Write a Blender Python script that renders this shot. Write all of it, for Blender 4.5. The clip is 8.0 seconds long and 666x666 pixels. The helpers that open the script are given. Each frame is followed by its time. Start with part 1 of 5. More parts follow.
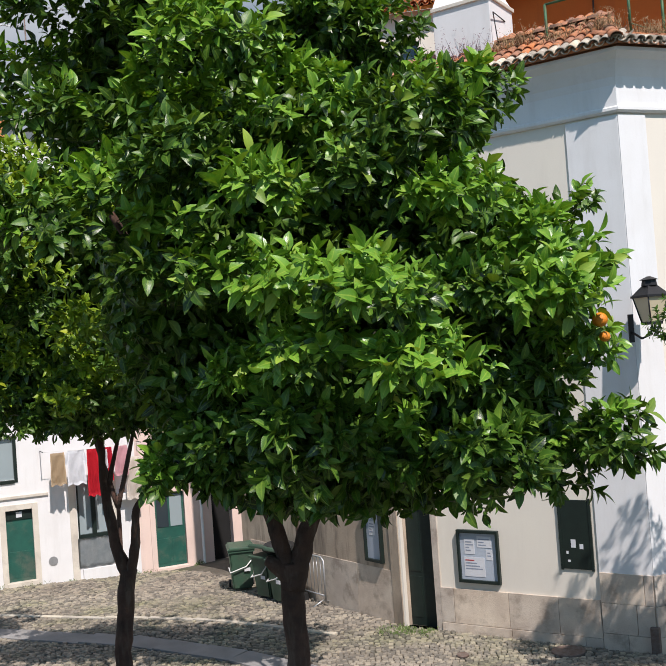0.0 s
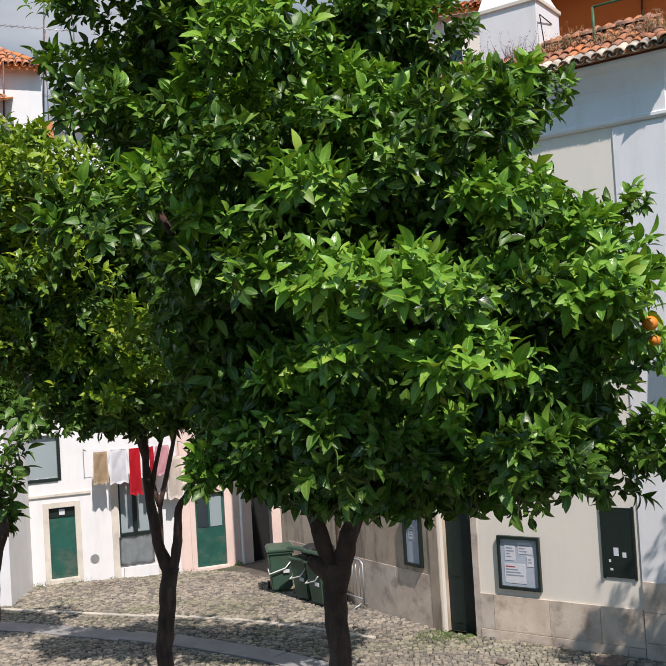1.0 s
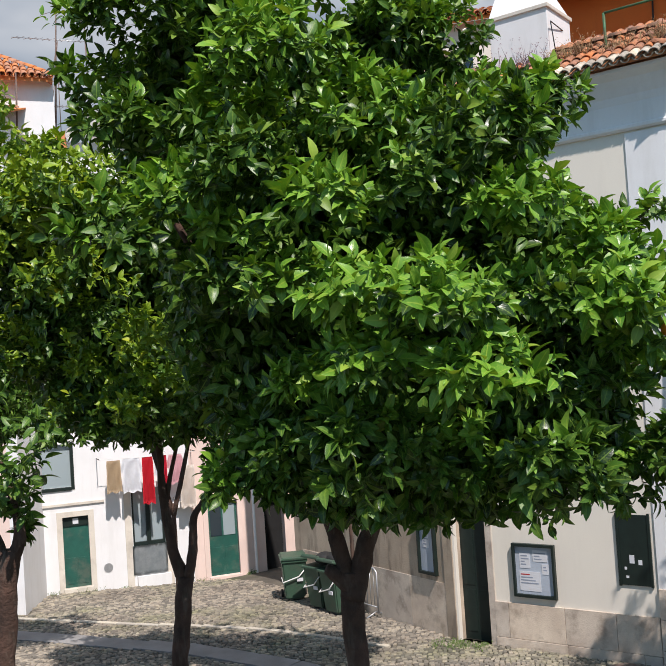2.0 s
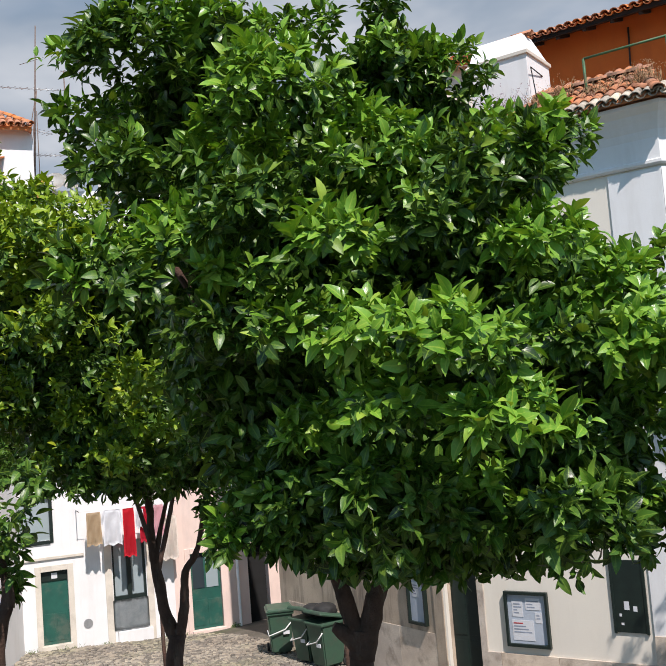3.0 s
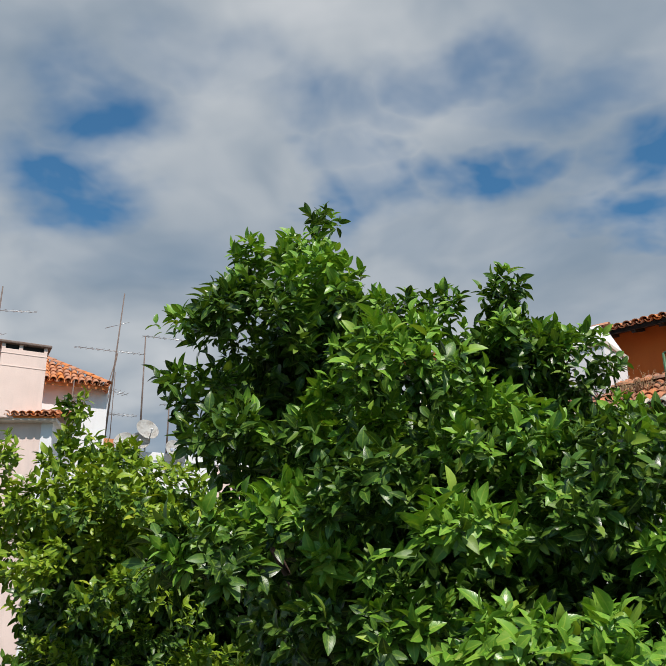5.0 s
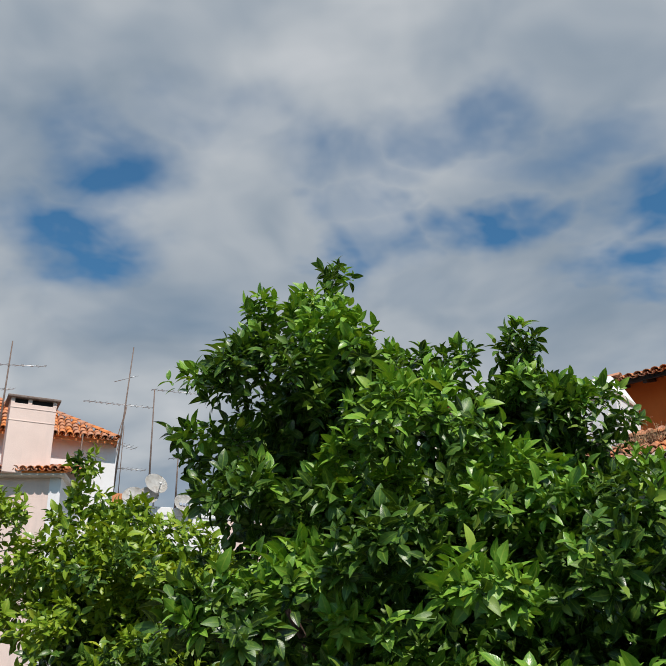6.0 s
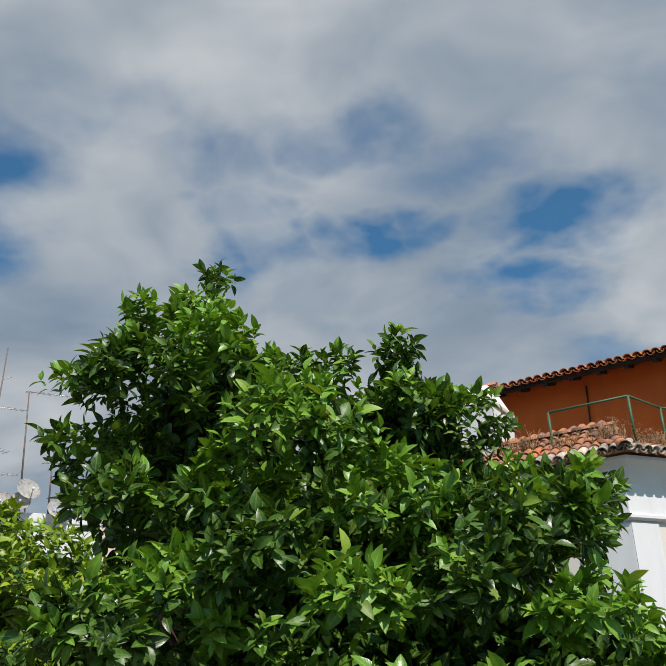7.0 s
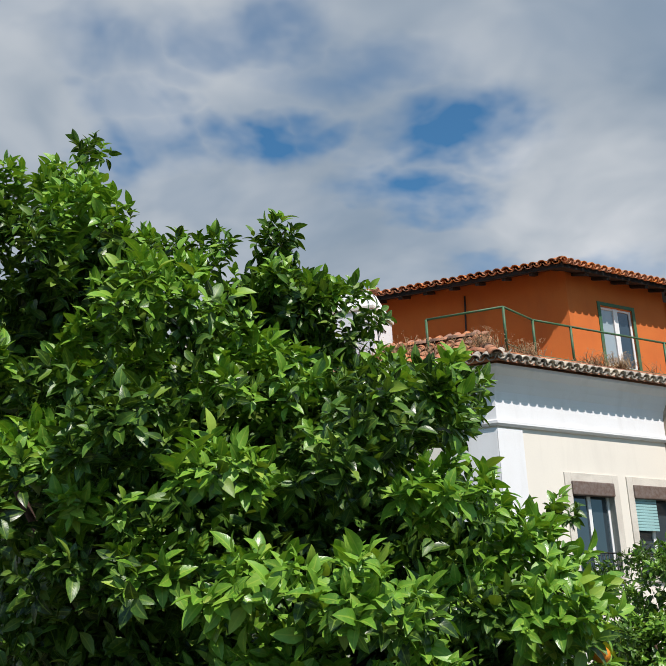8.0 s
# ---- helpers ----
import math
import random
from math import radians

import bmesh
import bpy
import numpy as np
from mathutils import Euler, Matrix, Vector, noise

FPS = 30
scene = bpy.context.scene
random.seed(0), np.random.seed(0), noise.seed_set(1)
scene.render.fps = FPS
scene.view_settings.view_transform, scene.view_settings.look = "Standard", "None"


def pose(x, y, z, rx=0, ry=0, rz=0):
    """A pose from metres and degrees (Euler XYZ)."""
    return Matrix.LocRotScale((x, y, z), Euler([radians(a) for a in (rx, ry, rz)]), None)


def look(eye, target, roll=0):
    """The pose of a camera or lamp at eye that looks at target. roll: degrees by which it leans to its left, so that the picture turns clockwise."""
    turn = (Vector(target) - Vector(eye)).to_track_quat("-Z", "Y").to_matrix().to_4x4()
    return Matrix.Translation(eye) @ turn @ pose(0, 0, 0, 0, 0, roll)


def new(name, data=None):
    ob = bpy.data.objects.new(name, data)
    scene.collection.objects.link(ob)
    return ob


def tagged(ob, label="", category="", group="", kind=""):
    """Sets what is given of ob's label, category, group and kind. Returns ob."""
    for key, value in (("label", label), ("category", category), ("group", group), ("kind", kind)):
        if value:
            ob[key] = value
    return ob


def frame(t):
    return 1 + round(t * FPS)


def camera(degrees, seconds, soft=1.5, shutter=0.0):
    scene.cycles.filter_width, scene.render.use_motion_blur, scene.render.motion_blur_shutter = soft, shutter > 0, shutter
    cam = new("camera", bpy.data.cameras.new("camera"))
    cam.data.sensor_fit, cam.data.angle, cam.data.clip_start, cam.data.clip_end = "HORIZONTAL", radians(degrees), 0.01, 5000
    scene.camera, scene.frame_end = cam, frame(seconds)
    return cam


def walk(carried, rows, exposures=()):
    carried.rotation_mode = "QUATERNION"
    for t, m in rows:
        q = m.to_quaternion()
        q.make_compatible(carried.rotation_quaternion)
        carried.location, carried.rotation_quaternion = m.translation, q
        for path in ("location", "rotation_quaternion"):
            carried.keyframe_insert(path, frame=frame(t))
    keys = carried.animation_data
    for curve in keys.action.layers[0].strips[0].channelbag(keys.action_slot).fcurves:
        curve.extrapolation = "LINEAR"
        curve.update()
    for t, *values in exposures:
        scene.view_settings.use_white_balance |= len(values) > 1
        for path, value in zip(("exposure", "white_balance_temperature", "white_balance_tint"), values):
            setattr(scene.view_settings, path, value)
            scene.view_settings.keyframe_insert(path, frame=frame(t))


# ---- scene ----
cam = camera(38.8, 8.0, 1.0)
PATH = [
    (0, (0.655, -0.213, 5.151), (0.523, 1.782, 5.191), -4.1),
    (0.5, (0.633, -0.215, 5.139), (0.454, 1.776, 5.191), -3.7),
    (1, (0.622, -0.218, 5.137), (0.406, 1.77, 5.19), -3.4),
    (1.5, (0.62, -0.236, 5.139), (0.383, 1.749, 5.205), -3.5),
    (1.7, (0.623, -0.237, 5.137), (0.374, 1.746, 5.207), -3.4),
    (2.8, (0.406, -0.069, 5.156), (0.221, 1.921, 5.228), -5.0),
    (3, (0.392, -0.033, 5.163), (0.21, 1.952, 5.327), -4.5),
    (3.5, (0.29, 0.126, 5.227), (0.099, 2.063, 5.687), -2.6),
    (4, (0.232, 0.207, 5.287), (0.038, 2.098, 5.909), -1.4),
    (4.5, (0.113, 0.258, 5.309), (-0.093, 2.127, 5.99), -1.4),
    (5, (0.01, 0.279, 5.329), (-0.245, 2.126, 6.052), -0.3),
    (5.2, (-0.012, 0.289, 5.34), (-0.285, 2.124, 6.086), -0.0),
    (6.3, (-0.027, 0.303, 5.366), (-0.269, 2.103, 6.204), -1.2),
    (6.5, (-0.018, 0.307, 5.362), (-0.215, 2.111, 6.203), -1.7),
    (7, (-0.01, 0.325, 5.359), (-0.031, 2.145, 6.189), -2.4),
    (7.5, (0.0, 0.369, 5.315), (0.15, 2.225, 6.045), -2.2),
    (8, (0.044, 0.434, 5.284), (0.26, 2.318, 5.919), -2.1),
]
walk(cam, [(t, look(e, g, r)) for t, e, g, r in PATH],
     [(0, 0.12, 6500, 16), (3.0, 0.24, 6500, 16), (3.5, 0.32, 6550, 15), (4.0, 0.08, 6550, 13), (4.5, 0.04, 6550, 12), (6.5, -0.06, 6550, 12), (7.2, -0.06, 6550, 12), (7.5, -0.05, 6550, 12), (8, 0.12, 6500, 13)])

# ---- world, sun, exposure ----
SUN_AZ, SUN_EL = radians(152), radians(54)
world = bpy.data.worlds.new("sky")
scene.world = world
world.use_nodes = True


class Nodes:
    """A short way to lay nodes."""

    def __init__(self, tree):
        self.tree = tree
        tree.nodes.clear()

    def add(self, kind, inputs=None, **props):
        n = self.tree.nodes.new(kind)
        if "operation" in props:
            n.operation = props["operation"]
        if "data_type" in props:
            n.data_type, n.blend_type = props["data_type"], props["blend_type"]
        if "interpolation_type" in props:
            n.interpolation_type = props["interpolation_type"]
        if "sky_type" in props:
            n.sky_type, n.sun_disc = props["sky_type"], props["sun_disc"]
            n.sun_elevation, n.sun_rotation = props["sun_elevation"], props["sun_rotation"]
        for k, v in (inputs or {}).items():
            if isinstance(v, bpy.types.NodeSocket):
                self.tree.links.new(v, n.inputs[k])
            else:
                n.inputs[k].default_value = v
        return n

    def ramp(self, fac, stops):
        n = self.add("ShaderNodeValToRGB", {"Fac": fac})
        e = n.color_ramp.elements
        while len(e) < len(stops):
            e.new(0.5)
        for el, (p, c) in zip(e, stops):
            el.position = p
            el.color = (*c, 1) if len(c) == 3 else c
        return n.outputs["Color"]

    def mix(self, fac, a, b, blend="MIX"):
        n = self.add("ShaderNodeMix", data_type="RGBA", blend_type=blend)
        for k, v in ((0, fac), (6, a), (7, b)):
            if isinstance(v, bpy.types.NodeSocket):
                self.tree.links.new(v, n.inputs[k])
            else:
                n.inputs[k].default_value = (*v, 1) if isinstance(v, tuple) and len(v) == 3 else v
        return n.outputs[2]

    def math(self, op, a, b=0.0, c=0.0, clamp=False):
        n = self.add("ShaderNodeMath", {0: a, 1: b, 2: c}, operation=op)
        n.use_clamp = clamp
        return n.outputs[0]

    def vmath(self, op, a, b=(0, 0, 0)):
        n = self.add("ShaderNodeVectorMath", {0: a, 1: b}, operation=op)
        return n.outputs["Value" if op in ("LENGTH", "DISTANCE", "DOT_PRODUCT") else "Vector"]

    def noise(self, vec, scale, detail=4.0, rough=0.55):
        return self.add("ShaderNodeTexNoise", {"Vector": vec, "Scale": scale, "Detail": detail, "Roughness": rough}).outputs["Fac"]


def build_sky():
    k = Nodes(world.node_tree)
    sky = k.add("ShaderNodeTexSky", sky_type="NISHITA", sun_disc=False, sun_elevation=SUN_EL, sun_rotation=SUN_AZ)
    sky_blue = k.mix(1.0, sky.outputs[0], (0.050, 0.100, 0.118), "MULTIPLY")
    way = k.add("ShaderNodeTexCoord").outputs["Generated"]
    # clouds lie in a flat layer: directions are laid out on a plane overhead
    xyz = k.add("ShaderNodeSeparateXYZ", {0: way})
    up = k.math("ADD", k.math("MAXIMUM", xyz.outputs[2], 0.0), 0.22)
    flat = k.add("ShaderNodeCombineXYZ", {0: k.math("DIVIDE", xyz.outputs[0], up), 1: k.math("DIVIDE", xyz.outputs[1], up), 2: 0.0}).outputs[0]
    warp = k.add("ShaderNodeTexNoise", {"Vector": flat, "Scale": 1.7, "Detail": 3.0}).outputs["Color"]
    flat2 = k.vmath("ADD", flat, k.vmath("MULTIPLY", warp, (0.35, 0.35, 0.0)))
    thick = k.noise(flat2, 1.5, 5.0, 0.5)
    fine = k.noise(flat2, 4.5, 3.5, 0.5)
    # gaps in the cloud layer: direction, half width across, half height
    wob = k.vmath("MULTIPLY", k.vmath("SUBTRACT", k.add("ShaderNodeTexNoise", {"Vector": flat, "Scale": 4.5, "Detail": 4.0, "Roughness": 0.55}).outputs["Color"], (0.5, 0.5, 0.5)), (0.24, 0.14, 0.13))
    way2 = k.vmath("ADD", way, wob)
    gap = None
    for d, wide, high, deep in GAPS:
        v = k.vmath("DIVIDE", k.vmath("SUBTRACT", way2, d), (wide, wide, high))
        g = k.add("ShaderNodeMapRange", {0: k.vmath("LENGTH", v), 1: 1.35, 2: 0.15, 3: 0.0, 4: deep}, interpolation_type="SMOOTHSTEP").outputs[0]
        gap = g if gap is None else k.math("MAXIMUM", gap, g)
    body = k.ramp(k.math("ADD", k.math("MULTIPLY", thick, 0.65), k.math("MULTIPLY", fine, 0.35)),
                  [(0.34, (0.19, 0.265, 0.345)), (0.45, (0.31, 0.375, 0.44)), (0.54, (0.45, 0.50, 0.54)), (0.66, (0.64, 0.67, 0.69))])
    thin = k.math("MULTIPLY", k.math("SUBTRACT", 0.47, thick, clamp=True), 3.0, clamp=True)
    wisp = k.add("ShaderNodeMapRange", {0: k.noise(flat2, 6.0, 4.0, 0.5), 1: 0.66, 2: 0.42, 3: 0.4, 4: 1.3}).outputs[0]
    gap = k.math("MULTIPLY", gap, wisp, clamp=True)
    # towards the sun the layer breaks up into open sky with scattered cloud
    sunward = k.add("ShaderNodeMapRange", {0: k.math("ADD", xyz.outputs[1], k.math("MULTIPLY", k.math("SUBTRACT", thick, 0.5), 2.2)), 1: 0.42, 2: -0.1, 3: 0.0, 4: 0.68}, interpolation_type="SMOOTHSTEP").outputs[0]
    clear = k.math("MAXIMUM", k.math("MAXIMUM", gap, k.math("MULTIPLY", thin, 0.42)), sunward)
    c = k.mix(clear, body, sky_blue)
    bg = k.add("ShaderNodeBackground", {"Color": c, "Strength": 1.0})
    k.add("ShaderNodeOutputWorld", {"Surface": bg.outputs[0]})


GAPS = [((-0.385, 0.779, 0.495), 0.085, 0.05, 1.0), ((-0.345, 0.753, 0.56), 0.08, 0.05, 0.8), ((-0.085, 0.866, 0.49), 0.05, 0.04, 0.8), ((-0.10, 0.845, 0.53), 0.055, 0.03, 0.75),
        ((0.015, 0.867, 0.498), 0.085, 0.025, 0.9), ((0.085, 0.86, 0.505), 0.07, 0.025, 0.75), ((0.235, 0.838, 0.50), 0.095, 0.04, 1.0), ((0.195, 0.876, 0.44), 0.075, 0.03, 0.9),
        ((-0.12, 0.811, 0.573), 0.1, 0.035, 0.5), ((0.013, 0.804, 0.59), 0.1, 0.025, 0.55), ((0.15, 0.812, 0.56), 0.12, 0.03, 0.5), ((-0.21, 0.768, 0.605), 0.09, 0.03, 0.35), ((0.33, 0.87, 0.36), 0.12, 0.025, 0.6)]
build_sky()
sun = new("sun", bpy.data.lights.new("sun", "SUN"))
sun.data.energy, sun.data.angle, sun.data.color = 5.0, radians(0.6), (1.0, 0.94, 0.865)
sun_way = Vector((math.sin(SUN_AZ) * math.cos(SUN_EL), math.cos(SUN_AZ) * math.cos(SUN_EL), math.sin(SUN_EL)))
sun.matrix_world = look(sun_way * 60 + Vector((0, 10, 5)), (0, 10, 5))


# ---- materials ----
def surface(name, base, rough=0.8, other=None, scale=3.0, fine=40.0, vary=0.25, bump=0.15, bump_scale=60.0, metal=0.0, spec=0.4,
            stain=None, stain_scale=0.6, stain_amount=0.5, streak=False, piece=0.0):
    """A surface with broad and fine variation, fine relief and, where given, stains."""
    m = bpy.data.materials.new(name)
    m.use_nodes = True
    k = Nodes(m.node_tree)
    at = k.add("ShaderNodeTexCoord").outputs["Object"] if piece == 0 else k.add("ShaderNodeNewGeometry").outputs["Position"]
    other = other or tuple(v * (1 - vary) for v in base)
    broad, grain = k.noise(at, scale, 5.0), k.noise(at, fine, 4.0, 0.65)
    c = k.mix(k.ramp(broad, [(0.35, (0, 0, 0)), (0.68, (1, 1, 1))]), base, other)
    c = k.mix(k.math("MULTIPLY", k.math("SUBTRACT", grain, 0.5), 1.4, clamp=True), c, tuple(v * (1 - vary) for v in other))
    if stain:
        v = k.vmath("MULTIPLY", at, (3.0, 3.0, 0.5)) if streak else at
        s = k.ramp(k.noise(v, stain_scale, 7.0, 0.65), [(0.5, (0, 0, 0)), (0.66, (1, 1, 1))])
        c = k.mix(k.math("MULTIPLY", s, stain_amount), c, stain)
    if piece:
        rnd = k.add("ShaderNodeObjectInfo").outputs["Random"] if piece > 0 else k.add("ShaderNodeNewGeometry").outputs["Random Per Island"]
        hsv = k.add("ShaderNodeHueSaturation", {"Color": c, "Value": k.math("ADD", 1 - abs(piece) / 2, k.math("MULTIPLY", rnd, abs(piece))),
                                                "Saturation": k.math("ADD", 0.85, k.math("MULTIPLY", rnd, 0.3))})
        c = hsv.outputs[0]
    b = k.add("ShaderNodeBump", {"Strength": bump, "Distance": 0.02, "Height": k.noise(at, bump_scale, 5.0, 0.65)})
    r = k.math("ADD", rough - 0.1, k.math("MULTIPLY", broad, 0.2), clamp=True)
    p = k.add("ShaderNodeBsdfPrincipled", {"Base Color": c, "Roughness": r, "Metallic": metal, "Specular IOR Level": spec, "Normal": b.outputs[0]})
    k.add("ShaderNodeOutputMaterial", {"Surface": p.outputs[0]})
    return m


def leaf_material(name, dark, light, young, single):
    """Glossy citrus leaves that let some light through; each leaf has its own shade and a paler midrib."""
    m = bpy.data.materials.new(name)
    m.use_nodes = True
    k = Nodes(m.node_tree)
    rnd = k.add("ShaderNodeObjectInfo").outputs["Random"] if single else k.add("ShaderNodeNewGeometry").outputs["Random Per Island"]
    at = k.add("ShaderNodeNewGeometry").outputs["Position"]
    c = k.ramp(rnd, [(0.0, dark), (0.6, light), (0.9, light), (1.0, young)])
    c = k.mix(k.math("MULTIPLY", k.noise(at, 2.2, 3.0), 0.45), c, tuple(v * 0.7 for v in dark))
    c = k.mix(k.ramp(k.noise(at, 60.0, 4.0), [(0.5, (0, 0, 0)), (0.8, (0.6, 0.6, 0.6))]), c, young)
    blade = k.add("ShaderNodeUVMap")
    blade.uv_map = "blade"
    uv = k.add("ShaderNodeSeparateXYZ", {0: blade.outputs[0]})
    across = k.math("ABSOLUTE", k.math("SUBTRACT", uv.outputs[1], 0.5))
    rib = k.add("ShaderNodeMapRange", {0: across, 1: 0.075, 2: 0.02, 3: 0.0, 4: 0.55}).outputs[0]
    c = k.mix(rib, c, young)
    # side veins run outwards and forwards from the midrib
    vein = k.math("SINE", k.math("MULTIPLY", k.math("SUBTRACT", uv.outputs[0], k.math("MULTIPLY", across, 0.55)), 62.0))
    b = k.add("ShaderNodeBump", {"Strength": 0.35, "Distance": 0.004, "Height": k.math("ADD", k.math("MULTIPLY", vein, 0.06), k.noise(at, 45.0, 3.0))})
    p = k.add("ShaderNodeBsdfPrincipled", {"Base Color": c, "Roughness": k.math("ADD", 0.27, k.math("MULTIPLY", rnd, 0.2)), "Specular IOR Level": 0.38, "Normal": b.outputs[0]})
    t = k.add("ShaderNodeBsdfTranslucent", {"Color": k.mix(1.0, c, (1.4, 1.3, 0.5), "MULTIPLY")})
    s = k.add("ShaderNodeMixShader", {0: 0.17, 1: p.outputs[0], 2: t.outputs[0]})
    k.add("ShaderNodeOutputMaterial", {"Surface": s.outputs[0]})
    return m


def glass_material(name, tint, rough=0.05):
    m = bpy.data.materials.new(name)
    m.use_nodes = True
    k = Nodes(m.node_tree)
    p = k.add("ShaderNodeBsdfPrincipled", {"Base Color": (*tint, 1), "Roughness": rough, "Specular IOR Level": 0.8, "Coat Weight": 0.6, "Coat Roughness": 0.03})
    k.add("ShaderNodeOutputMaterial", {"Surface": p.outputs[0]})
    return m


WHITE = surface("white_limewash", (0.75, 0.75, 0.755), 0.9, (0.71, 0.705, 0.70), 1.2, 30, 0.06, 0.07, 40, stain=(0.5, 0.48, 0.45), stain_scale=0.9, stain_amount=0.2, streak=True)
CREAM = surface("cream_render", (0.74, 0.69, 0.60), 0.9, (0.71, 0.66, 0.58), 1.0, 30, 0.06, 0.07, 40, stain=(0.55, 0.50, 0.43), stain_scale=0.8, stain_amount=0.18, streak=True)
OLD = surface("weathered_render", (0.52, 0.42, 0.32), 0.92, (0.33, 0.265, 0.20), 0.9, 25, 0.2, 0.35, 30, stain=(0.15, 0.12, 0.095), stain_scale=1.1, stain_amount=0.8, streak=True)
PINK = surface("pale_pink_render", (0.76, 0.60, 0.53), 0.9, (0.68, 0.53, 0.47), 1.2, 30, 0.1, 0.2, 40, stain=(0.5, 0.42, 0.38), stain_scale=0.8, stain_amount=0.35, streak=True)
ORANGE = surface("orange_render", (0.57, 0.148, 0.024), 0.85, (0.50, 0.12, 0.021), 0.9, 30, 0.10, 0.15, 40, stain=(0.36, 0.09, 0.025), stain_scale=0.7, stain_amount=0.3, streak=True)
STONE = surface("limestone", (0.62, 0.54, 0.45), 0.85, (0.48, 0.40, 0.33), 2.0, 35, 0.2, 0.35, 50, stain=(0.24, 0.19, 0.15), stain_scale=2.2, stain_amount=0.65, piece=0.24)
TRIM = surface("stone_trim", (0.66, 0.61, 0.53), 0.85, (0.56, 0.51, 0.44), 2.0, 35, 0.15, 0.25, 50, stain=(0.3, 0.27, 0.23), stain_scale=1.3, stain_amount=0.4)
TILE = surface("clay_tile", (0.62, 0.26, 0.12), 0.85, (0.50, 0.19, 0.085), 6.0, 60, 0.15, 0.3, 70, stain=(0.22, 0.13, 0.09), stain_scale=5.0, stain_amount=0.3, piece=0.4)
OLD_TILE = surface("lichen_tile", (0.50, 0.21, 0.11), 0.9, (0.36, 0.17, 0.10), 6.0, 60, 0.2, 0.4, 70, stain=(0.13, 0.10, 0.075), stain_scale=4.0, stain_amount=0.75, piece=0.6)
EAVE_TILE = surface("mossy_eave_tile", (0.60, 0.54, 0.45), 0.9, (0.42, 0.34, 0.26), 8.0, 60, 0.3, 0.4, 70, stain=(0.07, 0.06, 0.05), stain_scale=5.0, stain_amount=0.8, piece=0.7)
DARK_WOOD = surface("dark_eave_wood", (0.035, 0.03, 0.028), 0.8, None, 5, 40, 0.3, 0.2, 40)
GREEN_DOOR = surface("green_door_paint", (0.018, 0.10, 0.075), 0.5, (0.014, 0.075, 0.058), 3, 40, 0.2, 0.1, 40, stain=(0.16, 0.15, 0.12), stain_scale=2.5, stain_amount=0.35)
GREEN_RAIL = surface("green_rail_paint", (0.05, 0.14, 0.06), 0.55, None, 8, 50, 0.3, 0.1, 50, stain=(0.16, 0.09, 0.05), stain_scale=4, stain_amount=0.5)
BLACK_GREEN = surface("dark_green_paint", (0.012, 0.022, 0.018), 0.45, None, 5, 40, 0.3, 0.08, 40)
# near-black colour stands in for the shade inside windows, passage and chimney vent
DARK = surface("interior_shade", (0.012, 0.012, 0.012), 0.8)
BIN_GREEN = surface("bin_plastic", (0.045, 0.095, 0.06), 0.5, (0.035, 0.075, 0.05), 4, 40, 0.2, 0.1, 60, stain=(0.12, 0.11, 0.09), stain_scale=4, stain_amount=0.3)
RUBBER = surface("black_rubber", (0.02, 0.02, 0.02), 0.7)
PLASTIC_WHITE = surface("white_plastic", (0.75, 0.75, 0.73), 0.5, None, 4, 40, 0.08, 0.05, 40)
METAL = surface("galvanised_metal", (0.50, 0.51, 0.52), 0.45, None, 8, 60, 0.2, 0.1, 60, metal=0.7)
RUST = surface("rusty_metal", (0.20, 0.16, 0.14), 0.7, (0.14, 0.09, 0.07), 14, 60, 0.2, 0.2, 60, metal=0.3)
BLACK_IRON = surface("black_iron", (0.025, 0.025, 0.027), 0.5, None, 8, 60, 0.2, 0.1, 60, metal=0.3)
BARK = surface("citrus_bark", (0.10, 0.052, 0.036), 0.9, (0.05, 0.029, 0.021), 7, 45, 0.3, 0.9, 28, stain=(0.16, 0.13, 0.10), stain_scale=6, stain_amount=0.4, streak=True)
COBBLE = surface("basalt_and_limestone_cobble", (0.265, 0.235, 0.19), 0.85, (0.18, 0.155, 0.125), 0.7, 40, 0.2, 0.3, 50, stain=(0.14, 0.15, 0.07), stain_scale=0.5, stain_amount=0.5, piece=-1.0)
SINGLE_COBBLE = surface("single_cobble", (0.265, 0.235, 0.19), 0.85, (0.18, 0.155, 0.125), 0.7, 40, 0.2, 0.3, 50, stain=(0.14, 0.15, 0.07), stain_scale=0.5, stain_amount=0.5, piece=0.7)
SOIL = surface("sandy_joint_soil", (0.13, 0.115, 0.09), 0.95, (0.08, 0.07, 0.055), 0.8, 30, 0.3, 0.4, 30, stain=(0.07, 0.09, 0.03), stain_scale=0.5, stain_amount=0.6)
SLAB = surface("pale_kerb_stone", (0.50, 0.46, 0.38), 0.85, (0.40, 0.36, 0.30), 2, 40, 0.2, 0.25, 40, piece=0.2)
GREY_SLAB = surface("grey_paving_slab", (0.26, 0.255, 0.25), 0.85, (0.2, 0.195, 0.19), 1.5, 40, 0.2, 0.25, 40, piece=0.15)
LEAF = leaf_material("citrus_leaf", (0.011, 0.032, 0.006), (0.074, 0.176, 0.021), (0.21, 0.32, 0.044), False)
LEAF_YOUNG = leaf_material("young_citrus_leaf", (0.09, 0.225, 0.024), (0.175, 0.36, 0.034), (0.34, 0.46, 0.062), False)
LEAF_YELLOW = leaf_material("yellowish_citrus_leaf", (0.10, 0.21, 0.014), (0.22, 0.34, 0.020), (0.40, 0.44, 0.034), False)
LEAF_SINGLE = leaf_material("single_citrus_leaf", (0.09, 0.225, 0.024), (0.175, 0.36, 0.034), (0.34, 0.46, 0.062), True)
